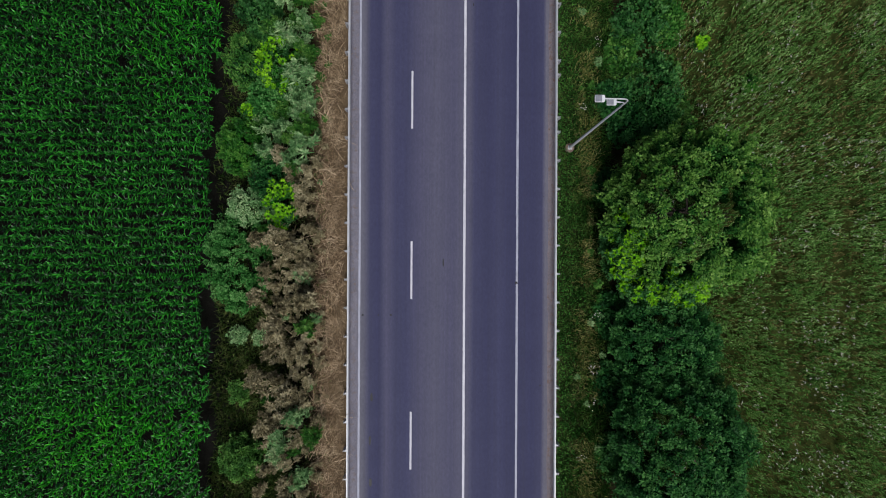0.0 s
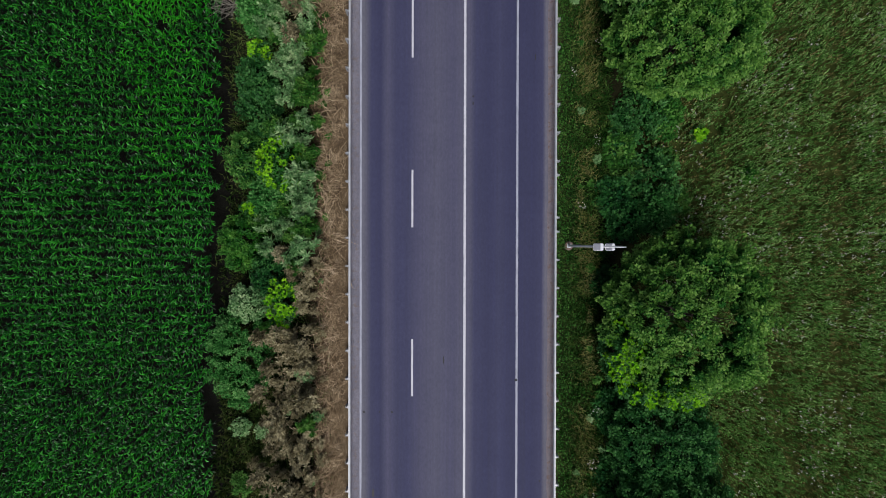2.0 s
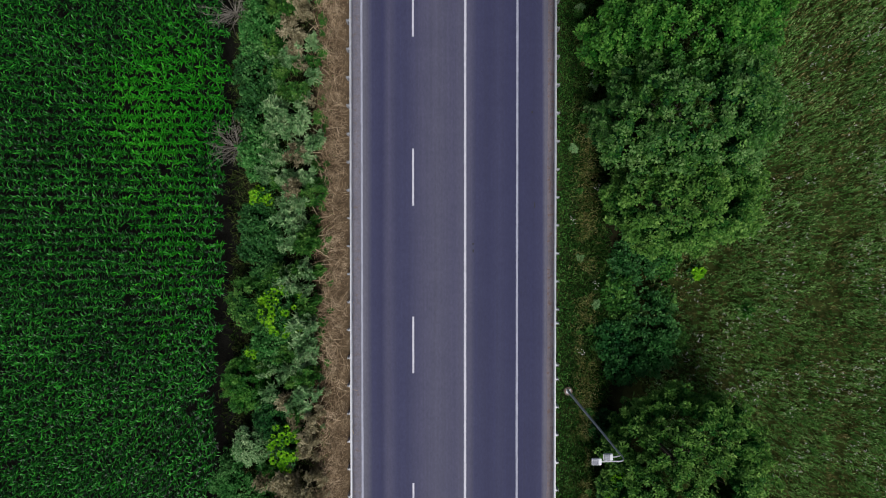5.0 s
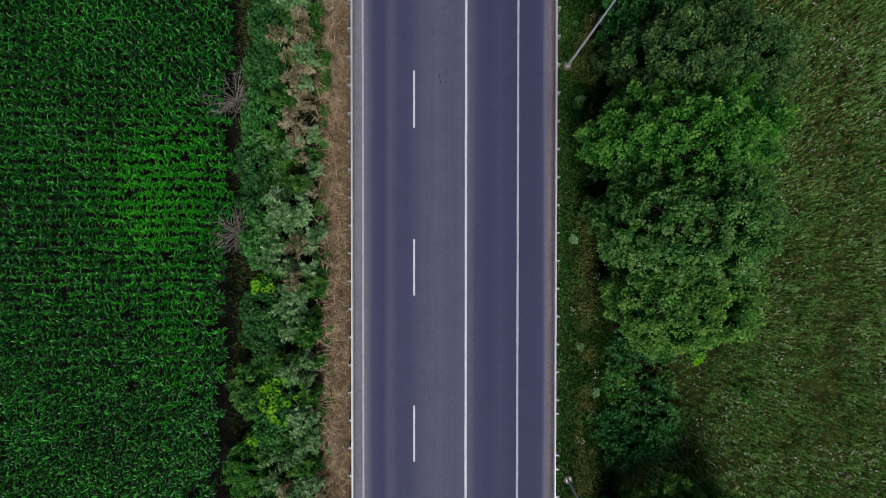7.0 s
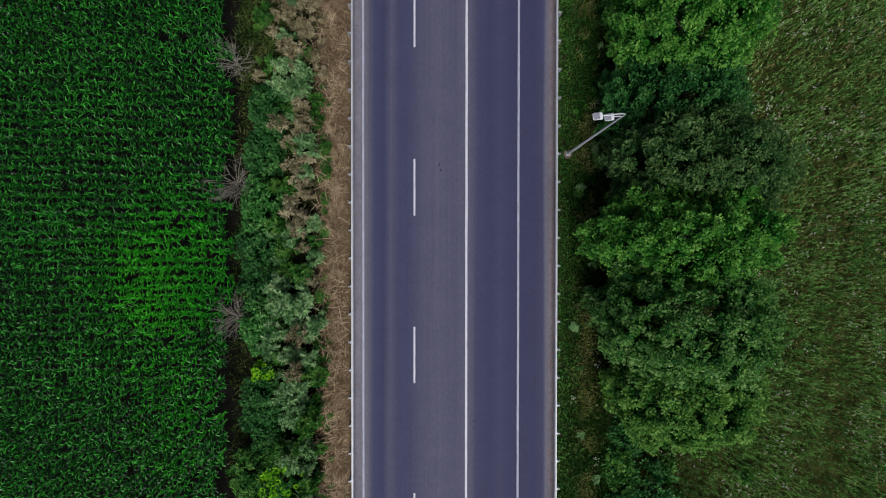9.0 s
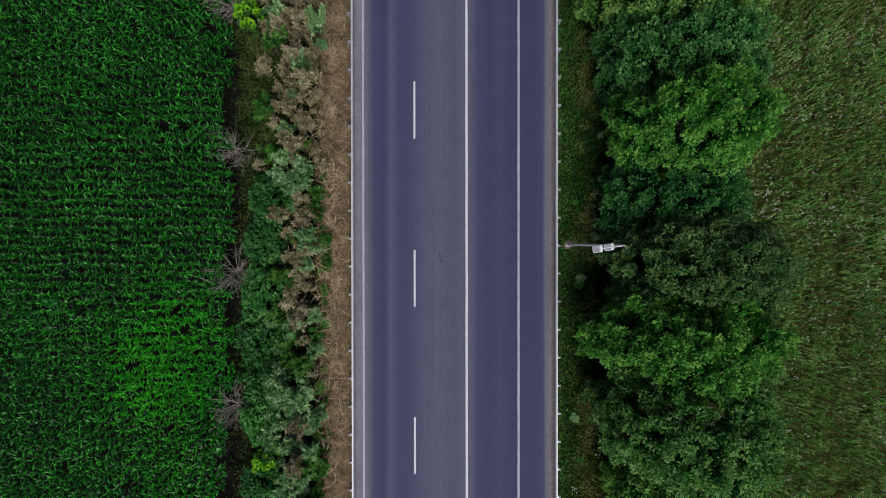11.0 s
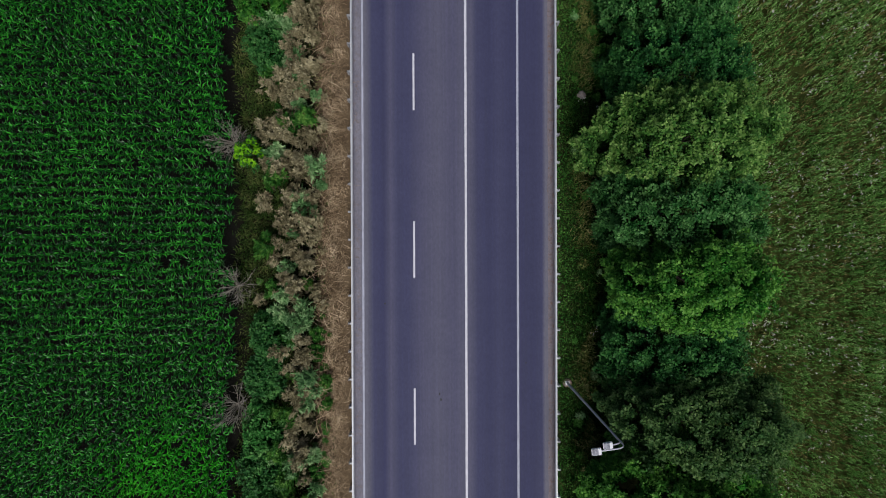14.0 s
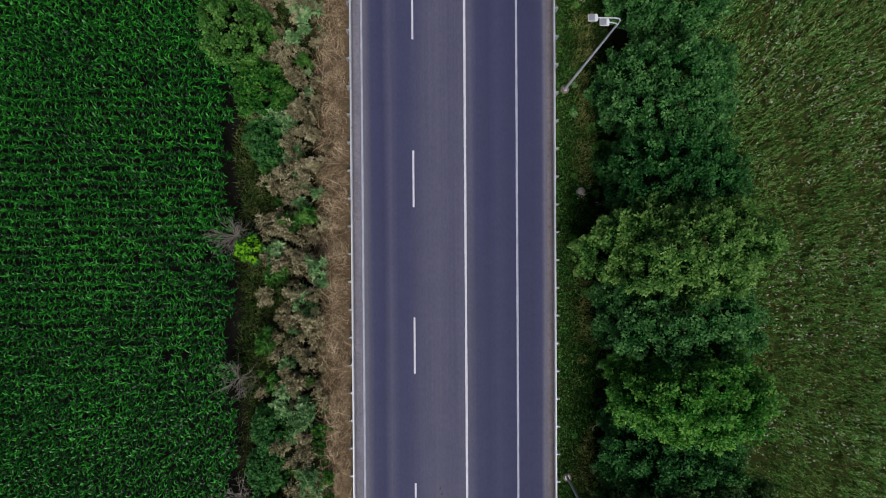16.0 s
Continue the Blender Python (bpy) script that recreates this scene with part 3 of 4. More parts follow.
def tree(name, label, x, y, rx, ry, z_top, leaf_kind, seed, tufts=330, leaves=60, z_low=-1.6, leaf=0.20):
    rng = np.random.default_rng(seed)
    gz = float(ground_z(x))
    t = thing(name, label, "tree", "trees beside the road", (x, y, gz))
    lo, hi = z_low - gz, z_top - gz
    (v, f), centre, body, young = crown_arrays(rx, ry, lo, hi, rng, int(tufts * 1.5), leaves, leaf, max(18, tufts // 8), 0.36)
    fork = lo + (hi - lo) * 0.3
    part("trunk", tube("trunk", [(0, 0, -0.3), (0.05, 0.03, fork * 0.5), (0.0, 0.1, fork), (0.1, 0.05, hi * 0.55)], [0.24, 0.19, 0.15, 0.03]), BARK, t)
    for k in range(7):
        e = centre[int(rng.integers(0, len(centre)))]
        s = np.array([0.02, 0.06, fork * rng.uniform(0.7, 1.3)])
        m = s + (e - s) * 0.32 + np.array([0, 0, 0.15])
        part("limb", tube("limb", [s, m, s + (e - s) * 0.62], [0.09, 0.06, 0.02], 6), BARK, t)
    crown = part("crown", raw_mesh("crown", v, f[~young]), FOLIAGE[leaf_kind], t)
    # tip leaves: brightness of the lit tops is put into their colour
    part("lit_tip_leaves", raw_mesh("lit_tip_leaves", v, f[young]), LIT_TIP[leaf_kind], crown, "leaves at the shoot tips, coloured lighter as if lit")
    part("shaded_core", raw_mesh("shaded_core", *body), INNER[leaf_kind], crown)
    return t


tree("broadleaf_tree", "dark green dense young tree in the roadside row", 16.0, -23.5, 5.35, 4.75, 4.5, "dark", 11)
tree("broadleaf_tree", "dark green dense tree in the roadside row", 16.2, -13.2, 5.4, 5.8, 5.6, "dark", 12, 400)
tree("broadleaf_tree", "small dark green tree beside a larger round one", 15.6, -6.4, 3.9, 4.6, 3.6, "dark", 13, 260)
tree("broadleaf_tree", "round mid-green broadleaf tree with yellow-green lower boughs", 16.3, 2.6, 5.85, 6.05, 7.6, "mid", 14, 380)
tree("broadleaf_tree", "mid-green tree at the end of a dense clump", 16.0, 20.8, 5.4, 4.2, 8.0, "mid", 25, 330)
tree("broadleaf_tree", "tall grey-green tree amid a dense clump", 15.5, 25.9, 6.3, 4.6, 11.4, "grey", 15, 440)
tree("broadleaf_tree", "tall bright green tree amid a dense clump", 15.1, 31.1, 6.2, 3.9, 11.6, "bright", 16, 420)
tree("broadleaf_tree", "olive green tree with a few browned boughs", 16.2, 35.5, 6.2, 4.2, 10.4, "dull", 17, 380)
tree("broadleaf_tree", "low dark green tree between taller neighbours", 15.2, 40.1, 5.1, 4.7, 7.4, "dark", 18, 300)
tree("broadleaf_tree", "round bright green tree beside the meadow", 15.4, 44.6, 5.3, 3.9, 11.4, "bright", 19, 380)
tree("broadleaf_tree", "deep green tree crowded by taller neighbours", 15.2, 49.0, 5.5, 4.0, 9.7, "deep", 20, 320)
tree("broadleaf_tree", "broad light olive green tree overhanging the verge", 15.2, 53.4, 6.3, 3.9, 11.0, "olive", 21, 400)
tree("broadleaf_tree", "low dark green tree in a gap of the row", 15.2, 58.3, 5.0, 4.3, 7.6, "dark", 22, 280)
tree("broadleaf_tree", "deep green broadleaf tree in the roadside row", 15.3, 63.9, 5.1, 4.6, 6.9, "deep", 23, 340)
tree("broadleaf_tree", "deep green broadleaf tree at the row's far end", 15.4, 72.0, 5.1, 4.8, 7.0, "deep", 24, 330)


# ---- shrubs ----
def tip_mesh(seed):
    """A rosette of fresh leaves."""
    rng = np.random.default_rng(seed)
    a = rng.uniform(0, 6.28, 26)
    way = np.stack([np.cos(a), np.sin(a), rng.uniform(0.1, 0.9, 26)], axis=1)
    return raw_mesh("leaf_tip", *leaf_arrays(way * 0.07, way, rng.uniform(0.13, 0.24, 26), 0.10, rng))


BUSH_SPOTS = []
FRESH_TIP = [tip_mesh(k) for k in (1, 2, 3)]


def bush(label, x, y, rx, ry, z_top, leaf_kind, seed, tufts=70, leaves=46, leaf=0.17, name="bush", group="bushes on the slope", z_low=None):
    rng = np.random.default_rng(seed)
    gz = float(ground_z(x))
    b = thing(name, label, "bush", group, (x, y, gz))
    rx, ry = rx * 1.14, ry * 1.14
    BUSH_SPOTS.append((x, y, rx, ry))
    (v, f), centre, body, young = crown_arrays(rx, ry, 0.15 if z_low is None else z_low - gz, z_top - gz, rng, tufts, leaves, leaf, max(5, tufts // 9), 0.27)
    if leaf_kind in ("yellow", "gold"):
        # green below, fresh yellow-green tips above
        crown = part("crown", raw_mesh("crown", v, f), FOLIAGE["deep"], b)
        tips = centre[centre[:, 2] > np.quantile(centre[:, 2], 0.15)]
        tips = tips[rng.random(len(tips)) < 0.7]
        for k, t in enumerate(tips):
            o = part("leaf_tip", FRESH_TIP[k % len(FRESH_TIP)], FOLIAGE[leaf_kind], b)
            o.matrix_basis = Matrix.LocRotScale(t + np.array([0, 0, 0.34]), Euler((0, 0, k * 1.7)), [leaf / 0.17 * rng.uniform(0.8, 1.35)] * 3)
    else:
        crown = part("crown", raw_mesh("crown", v, f), FOLIAGE[leaf_kind], b)
    part("shaded_core", raw_mesh("shaded_core", *body), INNER[leaf_kind], crown)
    for k in range(4):
        e = centre[int(rng.integers(0, len(centre)))]
        part("stem", tube("stem", [(0, 0, -0.2), e * np.array([0.4, 0.4, 0.5]), e], [0.05, 0.035, 0.01], 5), BARK, b)
    return b


bush("small tree with bright yellow-green leaf tips", -11.4, 13.0, 1.9, 2.0, 1.0, "yellow", 31, 95, 30)
bush("dusty grey-green bush by the field track", -14.2, 13.6, 1.4, 2.0, 0.6, "grey", 32, 80)
bush("dense round bright green bush by the field track", -14.5, 7.5, 1.7, 2.0, 0.4, "bright", 33, 120, 60, 0.14)
bush("low yellow-green sapling by the track", -13.9, 9.9, 0.6, 0.6, 0.2, "yellow", 34, 18, 30)
bush("large rounded emerald green bush by the field track", -14.7, -0.8, 2.1, 3.6, 0.8, "emerald", 35, 230, 55, 0.15)
bush("grey-leaved upper part of a bush clump", -14.0, 3.0, 1.4, 1.3, 0.9, "plume", 36, 70, 46, 0.15)
bush("small tree with bright yellow-green leaf tips", -11.3, 3.2, 1.3, 1.9, 0.8, "yellow", 37, 60, 28)
bush("dark green leafy bush", -12.4, 5.0, 1.4, 2.0, 0.4, "dark", 38, 70)
bush("small dusty grey-green shrub by the field track", -14.9, -6.3, 0.7, 0.6, -1.3, "plume", 45, 22, 40, 0.14)
bush("small dusty grey-green shrub by the field track", -13.2, -6.5, 0.6, 0.6, -1.2, "plume", 46, 20, 40, 0.14)
bush("small dry olive shrub by the field track", -14.8, -10.6, 0.8, 0.9, -1.2, "olive", 47, 28, 40, 0.14)
bush("yellowish dry-tipped bush by the field", -14.4, -15.2, 1.6, 1.5, 0.3, "olive", 39, 85, 46, 0.15)
bush("small yellow-green sapling among grey bushes", -13.1, 21.2, 0.8, 0.9, 0.4, "yellow", 40, 26, 30)
bush("yellow-leaved half of a dying bush", -14.1, 53.7, 0.9, 1.2, 0.7, "gold", 41, 30, 24)
bush("broad yellow-green small tree by the maize", -14.9, 69.7, 2.6, 2.6, 1.8, "olive", 42, 170, 55, 0.2)
bush("dark green leafy bush", -13.2, 65.2, 2.2, 2.2, 0.6, "bright", 43, 120)
bush("dark green leafy bush", -12.8, 61.6, 1.6, 1.8, 0.2, "deep", 44, 80)
for k, (x, y, s) in enumerate(((-13.2, 17.3, 1.6), (-13.4, 19.2, 1.4), (-13.4, 24.5, 1.5), (-13.3, 27.4, 1.8), (-13.5, 30.4, 1.7), (-13.3, 33.2, 1.6), (-13.2, 37.0, 1.5), (-12.8, 40.2, 1.5), (-12.6, 10.5, 1.3))):
    bush("dark green leafy bush on the embankment slope", x, y, s * 0.95, s * 1.3, -0.2 + 0.3 * (k % 3), "emerald" if k % 3 == 2 else "deep", 50 + k, 85, 36, 0.23)

# under the tree row
for k, (x, y, s, top, kind) in enumerate(((14.6, 17.2, 1.9, -0.8, "deep"), (15.2, 11.8, 2.0, 0.2, "deep"), (12.8, 14.2, 1.1, -1.2, "grey"), (12.2, 10.8, 1.2, -1.0, "dark"), (16.5, 17.0, 1.4, -1.4, "herb"),
                                         (12.0, -4.6, 1.3, -0.9, "dark"), (12.2, -9.5, 1.4, -0.6, "dark"), (12.4, -14.8, 1.4, -0.6, "deep"), (11.8, 4.5, 1.1, -1.0, "dark"), (12.3, 41.5, 1.2, -0.6, "dark"),
                                         (12.0, 47.8, 1.2, -0.7, "dark"), (11.8, 59.8, 1.2, -0.7, "grey"), (12.0, 64.0, 1.2, -0.7, "dark"), (11.5, 26.0, 1.0, -0.9, "dark"))):
    bush("leafy undergrowth bush at the foot of the trees", x, y, s, s * 1.2, top, kind, 80 + k, 75, 36, 0.24, group="undergrowth below the trees")
for k, (x, y, s, top, kind) in enumerate(((13.2, 15.9, 1.2, -1.1, "deep"), (13.7, 12.2, 1.3, -1.3, "dull"), (16.6, 13.6, 1.0, -1.9, "olive"), (17.6, 10.6, 1.0, -2.1, "olive"), (13.4, 9.1, 1.4, 0.6, "dark"), (15.6, 9.8, 1.5, 0.6, "emerald"), (13.2, 12.9, 1.1, -1.3, "olive"),
                                         (19.3, 15.7, 0.5, -2.5, "yellow"), (23.2, 12.6, 0.45, -2.6, "bright"), (19.6, 19.6, 0.6, -2.4, "herb"), (21.6, 24.9, 0.5, -2.5, "bright"), (20.8, 34.0, 0.6, -2.5, "herb"))):
    bush("low leafy shrub between trees and meadow", x, y, s, s * 1.1, top, kind, 140 + k, 24 if s < 0.9 else 60, 34, 0.21, group="undergrowth below the trees")
bush("bright yellow-green sapling against a darker tree", 12.3, 0.5, 1.4, 2.3, 4.2, "yellow", 99, 90, 46, 0.20, group="undergrowth below the trees", z_low=-0.5)
bush("yellow-green low boughs against a darker tree", 15.0, -2.4, 3.0, 1.3, 4.4, "yellow", 98, 110, 46, 0.20, group="undergrowth below the trees", z_low=-0.5)


def bare_bush(x, y, r, height, seed):
    """Leafless twigs that fan out from a short stem."""
    rng = np.random.default_rng(seed)
    gz = float(ground_z(x))
    b = thing("bare_bush", "leafless grey dead bush at the edge of the maize", "bush", "dead bushes by the field", (x, y, gz))
    part("stem", tube("stem", [(0, 0, -0.2), (0.03, 0.02, 0.5), (0.0, 0.05, 1.0)], [0.09, 0.07, 0.05], 6), GREY_TWIG, b)
    sets = []
    for k in range(34 if y > 50 else 24):
        a, lift = rng.uniform(0, 6.28), rng.uniform(0.25, 1.0)
        reach = r * rng.uniform(0.6, 1.1) * (1.15 - 0.5 * lift)
        tip = np.array([math.cos(a) * reach, math.sin(a) * reach, 1.0 + (height - 1.0) * lift])
        start = np.array([0, 0, rng.uniform(0.5, 1.1)])
        mid = start + (tip - start) * 0.5 + rng.normal(size=3) * 0.12
        sets.append(tube_arrays([start, mid, tip], [0.026, 0.018, 0.007], 3))
        for j in range(9):
            s = mid + (tip - mid) * rng.uniform(-0.4, 0.9)
            sets.append(tube_arrays([s, s + (tip - mid) * 0.3 + rng.normal(size=3) * 0.32], [0.012, 0.005], 3))
    part("twig", raw_mesh("twig", *joined(sets)), GREY_TWIG, b)
    return b


for k, (x, y, r, h) in enumerate(((-15.3, 25.0, 2.0, 3.1), (-15.4, 35.0, 2.2, 3.3), (-15.4, 43.9, 1.9, 3.0), (-15.6, 54.6, 1.9, 3.2))):
    bare_bush(x, y, r, h, 120 + k)


def plume_mesh(seed, stems, leaves, radius, height, leaf, slim):
    """Feathery upright stems, each tipped with a tuft of narrow leaves."""
    rng = np.random.default_rng(seed)
    a = rng.uniform(0, 6.28, stems)
    r = radius * np.sqrt(rng.random(stems))
    tip = np.stack([r * np.cos(a), r * np.sin(a), height * rng.uniform(0.5, 1.0, stems)], axis=1)
    which = np.repeat(np.arange(stems), leaves)
    n = len(which)
    s = rng.random(n)
    base = tip[which] * np.stack([1 - 0.15 * s, 1 - 0.15 * s, 1 - 0.42 * s], axis=1) + rng.normal(size=(n, 3)) * 0.03
    w = rng.uniform(0, 6.28, n)
    way = np.stack([np.cos(w), np.sin(w), rng.uniform(0.5, 2.0, n) * (1.2 - s)], axis=1)
    return raw_mesh("plume", *leaf_arrays(base, way, leaf * (0.5 + 0.9 * s) * rng.uniform(0.7, 1.2, n), leaf * slim, rng, 0.1)), tip


def plume_shrub(kind, name, label, seed):
    s = thing(name, label, "weed", "tall weeds on the slope", (0, 0, -60))
    me, tip = plume_mesh(seed, *((14, 36, 0.54, 2.1, 0.21, 0.28) if kind == "dry" else (12, 38, 0.54, 2.2, 0.26, 0.30)))
    tagged(part("plume", me, FOLIAGE[kind], s), kind="stuff")
    part("stalk", raw_mesh("stalk", *joined([tube_arrays([(t[0] * 0.3, t[1] * 0.3, -0.2), (t[0] * 0.8, t[1] * 0.8, t[2] * 0.5), tuple(t)], [0.014, 0.011, 0.005], 3) for t in tip])), GREEN_STEM, s)
    return s


weeds = {k: [plume_shrub(k, nm, lab, 200 + 7 * j + len(k)) for j in range(4)] for k, nm, lab in (
    ("plume", "feathery_weed", "pale grey-green feathery tall weed"), ("dry", "withered_weed", "withered tan feathery tall weed"), ("grey", "leafy_weed", "dusty green leafy tall weed"), ("herb", "low_weed", "fresh green low leafy weed"))}
pick = random.Random(4)


def brown_share(y):
    return float(np.interp(y, [-30, 2, 7, 27, 31, 40, 45, 58, 84], [0.78, 0.76, 0.08, 0.05, 0.30, 0.48, 0.74, 0.78, 0.76]))


y = -19.0
while y < 74:
    green_stretch = 8 < y < 42
    for x0, gap in ((-8.4, 0.5), (-8.9, 0.3), (-9.6, 0.0), (-10.3, 0.03), (-11.1, 0.06), (-12.0, 0.2), (-12.9, 0.5), (-13.9, 0.75)):
        if x0 > -9.0:
            gap = (0.0 if x0 < -8.6 else 0.35) if green_stretch else (0.3 if x0 < -8.6 else 0.75)
        elif green_stretch and x0 < -11.8:
            gap += 0.25
        if pick.random() < gap:
            continue
        x, yy = x0 + pick.uniform(-0.4, 0.4), y + pick.uniform(-0.45, 0.45)
        if any(((x - bx) / rx) ** 2 + ((yy - by) / ry) ** 2 < 0.5 for bx, by, rx, ry in BUSH_SPOTS):
            continue
        if pick.random() < brown_share(yy) and not (green_stretch and x > -9.3):
            kind = "dry"
        elif x < -12.6:
            kind = pick.choice(("grey", "herb", "grey"))
        elif x > -9.3:
            kind = pick.choice(("herb", "herb", "grey")) if green_stretch else pick.choice(("dry", "plume"))
        else:
            kind = pick.choice(("plume", "plume", "plume", "grey"))
        s = pick.triangular(0.4, 1.8, 1.08) * (0.4 if x0 > -8.6 else 0.58 if x0 > -9.0 or x0 < -13 else 1.0)
        h = s * pick.uniform(0.8, 1.2) * (0.55 if kind == "herb" else 1.0)
        copy_thing(pick.choice(weeds[kind]), Matrix.LocRotScale((x, yy, float(ground_z(x))), Euler((pick.gauss(0, 0.12), pick.gauss(0, 0.12), pick.uniform(0, 6.28))), (s, s * pick.uniform(0.8, 1.25), h)))
    y += 0.93
for k in range(46):
    x, yy = pick.uniform(9.3, 11.6), pick.uniform(-19, 74)
    s = pick.uniform(0.35, 0.7)
    copy_thing(pick.choice(weeds[pick.choice(("plume", "herb", "grey"))]), Matrix.LocRotScale((x, yy, float(ground_z(x))), Euler((0, 0, pick.uniform(0, 6.28))), (s, s, s * 0.5)))
for group in weeds.values():
    for w in group:
        for o in list(w.children):
            bpy.data.objects.remove(o)
        bpy.data.objects.remove(w)


# ---- maize, grasses and meadow ----
def stuff(name, sets, material, label, category):
    me = raw_mesh(name, *joined(sets))
    me.materials.append(material)
    return tagged(new(name, me), label, category, kind="stuff")


rng = np.random.default_rng(77)
STEP = 0.68
hx, hy = np.meshgrid(np.arange(-35.5, -14.5, STEP), np.arange(-21, 76, STEP), indexing="ij")
hills = np.stack([hx.ravel(), hy.ravel()], axis=1)
edge = np.interp(hills[:, 1], [-20, 5, 15, 28, 40, 54, 76], [-17.3, -17.1, -16.5, -16.1, -15.8, -16.0, -16.1]) + 0.15 + 0.2 * np.sin(hills[:, 1] * 0.5) + 0.3 * np.sin(hills[:, 1] * 1.7 + np.sin(hills[:, 1] * 0.6))
hills = hills[(hills[:, 0] < edge) & (rng.random(len(hills)) > 0.01)]
hills = hills + 0.07 * np.sin(hills[:, ::-1] * 0.9)
per = 4
plants = np.repeat(hills, per, axis=0) + rng.normal(size=(len(hills) * per, 2)) * np.array([0.035, 0.085])
patch = lambda cx, cy, rx, ry: np.exp(-((plants[:, 0] - cx) ** 2 / rx ** 2 + (plants[:, 1] - cy) ** 2 / ry ** 2))
short = patch(-20.8, 28.2, 4.6, 5.2)
fresh = np.maximum(np.maximum(short * 1.35, 0.6 * patch(-24.0, -14.0, 7.0, 4.5)), 0.5 * patch(-20.0, 21.0, 4.5, 10.0)) > rng.uniform(0.15, 0.9, len(plants))
tall = (2.35 + 0.2 * rng.normal(size=len(plants))) * (1 - 0.3 * short)
count = 6


def maize(chosen, name, material, label):
    ps, ts = plants[chosen], tall[chosen]
    which = np.repeat(np.arange(len(ps)), count)
    order = np.tile(np.arange(count), len(ps))
    frac = 0.42 + 0.56 * order / (count - 1)
    turn = rng.uniform(0, 3.14, len(ps))[which] + order * 3.14 + rng.normal(size=len(which)) * 0.5
    base = np.stack([ps[which, 0], ps[which, 1], -2.9 + ts[which] * frac * 0.86], axis=1)
    lean = np.stack([0.7 * np.cos(turn), np.sin(turn)], axis=1)
    length = (0.53 - 0.35 * np.abs(frac - 0.75)) * rng.uniform(0.75, 1.2, len(which))
    bend = np.clip(0.90 - 0.6 * (frac - 0.4) + 0.22 * rng.normal(size=len(which)), 0.2, 1.1)
    leaf = blade_arrays(base, lean, length, 0.088 * rng.uniform(0.7, 1.25, len(which)), rng, bend)
    stuff(name, [leaf], material, label, "maize")


maize(~fresh, "maize_field", CORN, "dense rows of tall dark green maize")
maize(fresh, "lit_tip_maize", YOUNG_CORN, "shorter lighter green maize in a patch of the field")

# dry grass beside the road
n = 29000
gxs = -7.75 + 0.62 * rng.normal(size=n)
keep = (gxs > -9.6) & (gxs < -6.68)
gxs, gys = gxs[keep], rng.uniform(SOUTH + 4, NORTH - 4, keep.sum())
n = len(gxs)
a = np.array([5.0 * noise.noise((x * 0.9, yy * 0.7, 3.0)) for x, yy in zip(gxs, gys)]) + 0.6 * rng.normal(size=n) + 3.4
dry = blade_arrays(np.stack([gxs, gys, ground_z(gxs) - 0.03], axis=1), np.stack([np.cos(a), np.sin(a)], axis=1), rng.uniform(0.25, 0.6, n), rng.uniform(0.007, 0.018, n), rng, rng.uniform(0.5, 1.1, n))
n = 3200
a = rng.uniform(0, 6.28, n)
sx = -8.2 + 0.55 * rng.normal(size=n)
stalk = blade_arrays(np.stack([sx, rng.uniform(SOUTH + 4, NORTH - 4, n), ground_z(sx) + rng.uniform(0.12, 0.42, n)], axis=1), np.stack([np.cos(a), np.sin(a)], axis=1), rng.uniform(0.5, 1.5, n), rng.uniform(0.016, 0.036, n), rng, rng.uniform(0.9, 1.15, n))
stuff("dry_grass", [dry, stalk], FOLIAGE["straw"], "matted straw-coloured dry grass with long fallen stalks", "grass")

# verge grass right of the road, some of it yellowed
n = 60000
gxs = 8.05 + 4.2 * rng.random(n) ** 1.1
gys = rng.uniform(SOUTH + 4, NORTH - 4, n)
a = rng.uniform(0, 6.28, n)
tall = rng.uniform(0.15, 0.5, n) * np.interp(gxs, [8, 8.6, 10, 13], [0.5, 0.8, 1.3, 1.6])
verge = leaf_arrays(np.stack([gxs, gys, ground_z(gxs) - 0.03], axis=1), np.stack([np.cos(a), np.sin(a), rng.uniform(0.2, 1.6, n)], axis=1), tall, rng.uniform(0.025, 0.05, n), rng)
stuff("verge_grass", [verge], FOLIAGE["verge"], "green roadside grass with yellowing tufts", "grass")
n = 26000
gxs = 10.3 + 0.5 * rng.normal(size=n)
gys = rng.uniform(SOUTH + 4, NORTH - 4, n)
keep = np.array([noise.noise((0.3, yy * 0.3, 2.0)) + 0.6 * noise.noise((x, yy, 6.0)) > -0.15 for x, yy in zip(gxs, gys)])
gxs, gys = gxs[keep], gys[keep]
a = rng.uniform(0, 6.28, len(gxs))
stuff("verge_straw", [blade_arrays(np.stack([gxs, gys, ground_z(gxs)], axis=1), np.stack([np.cos(a), np.sin(a)], axis=1), rng.uniform(0.35, 0.8, len(gxs)), 0.018, rng, rng.uniform(0.05, 0.5, len(gxs)))],
      FOLIAGE["hay"], "thin yellowed grass stalks along the verge", "grass")
# white flower heads on the verge
cx, cy = rng.uniform(9.2, 11.3, 16), rng.uniform(-18, 73, 16)
cl = np.repeat(np.arange(16), 9)
a = rng.uniform(0, 6.28, len(cl))
bx = cx[cl] + 0.16 * rng.normal(size=len(cl))
head = leaf_arrays(np.stack([bx, cy[cl] + 0.16 * rng.normal(size=len(cl)), ground_z(bx) + rng.uniform(0.4, 0.6, len(cl))], axis=1), np.stack([np.cos(a), np.sin(a), 0.1 + 0 * a], axis=1), rng.uniform(0.06, 0.12, len(cl)), 0.08, rng)
stuff("verge_flowers", [head], FOLIAGE["flower"], "small white flower clusters in the verge", "flowers")
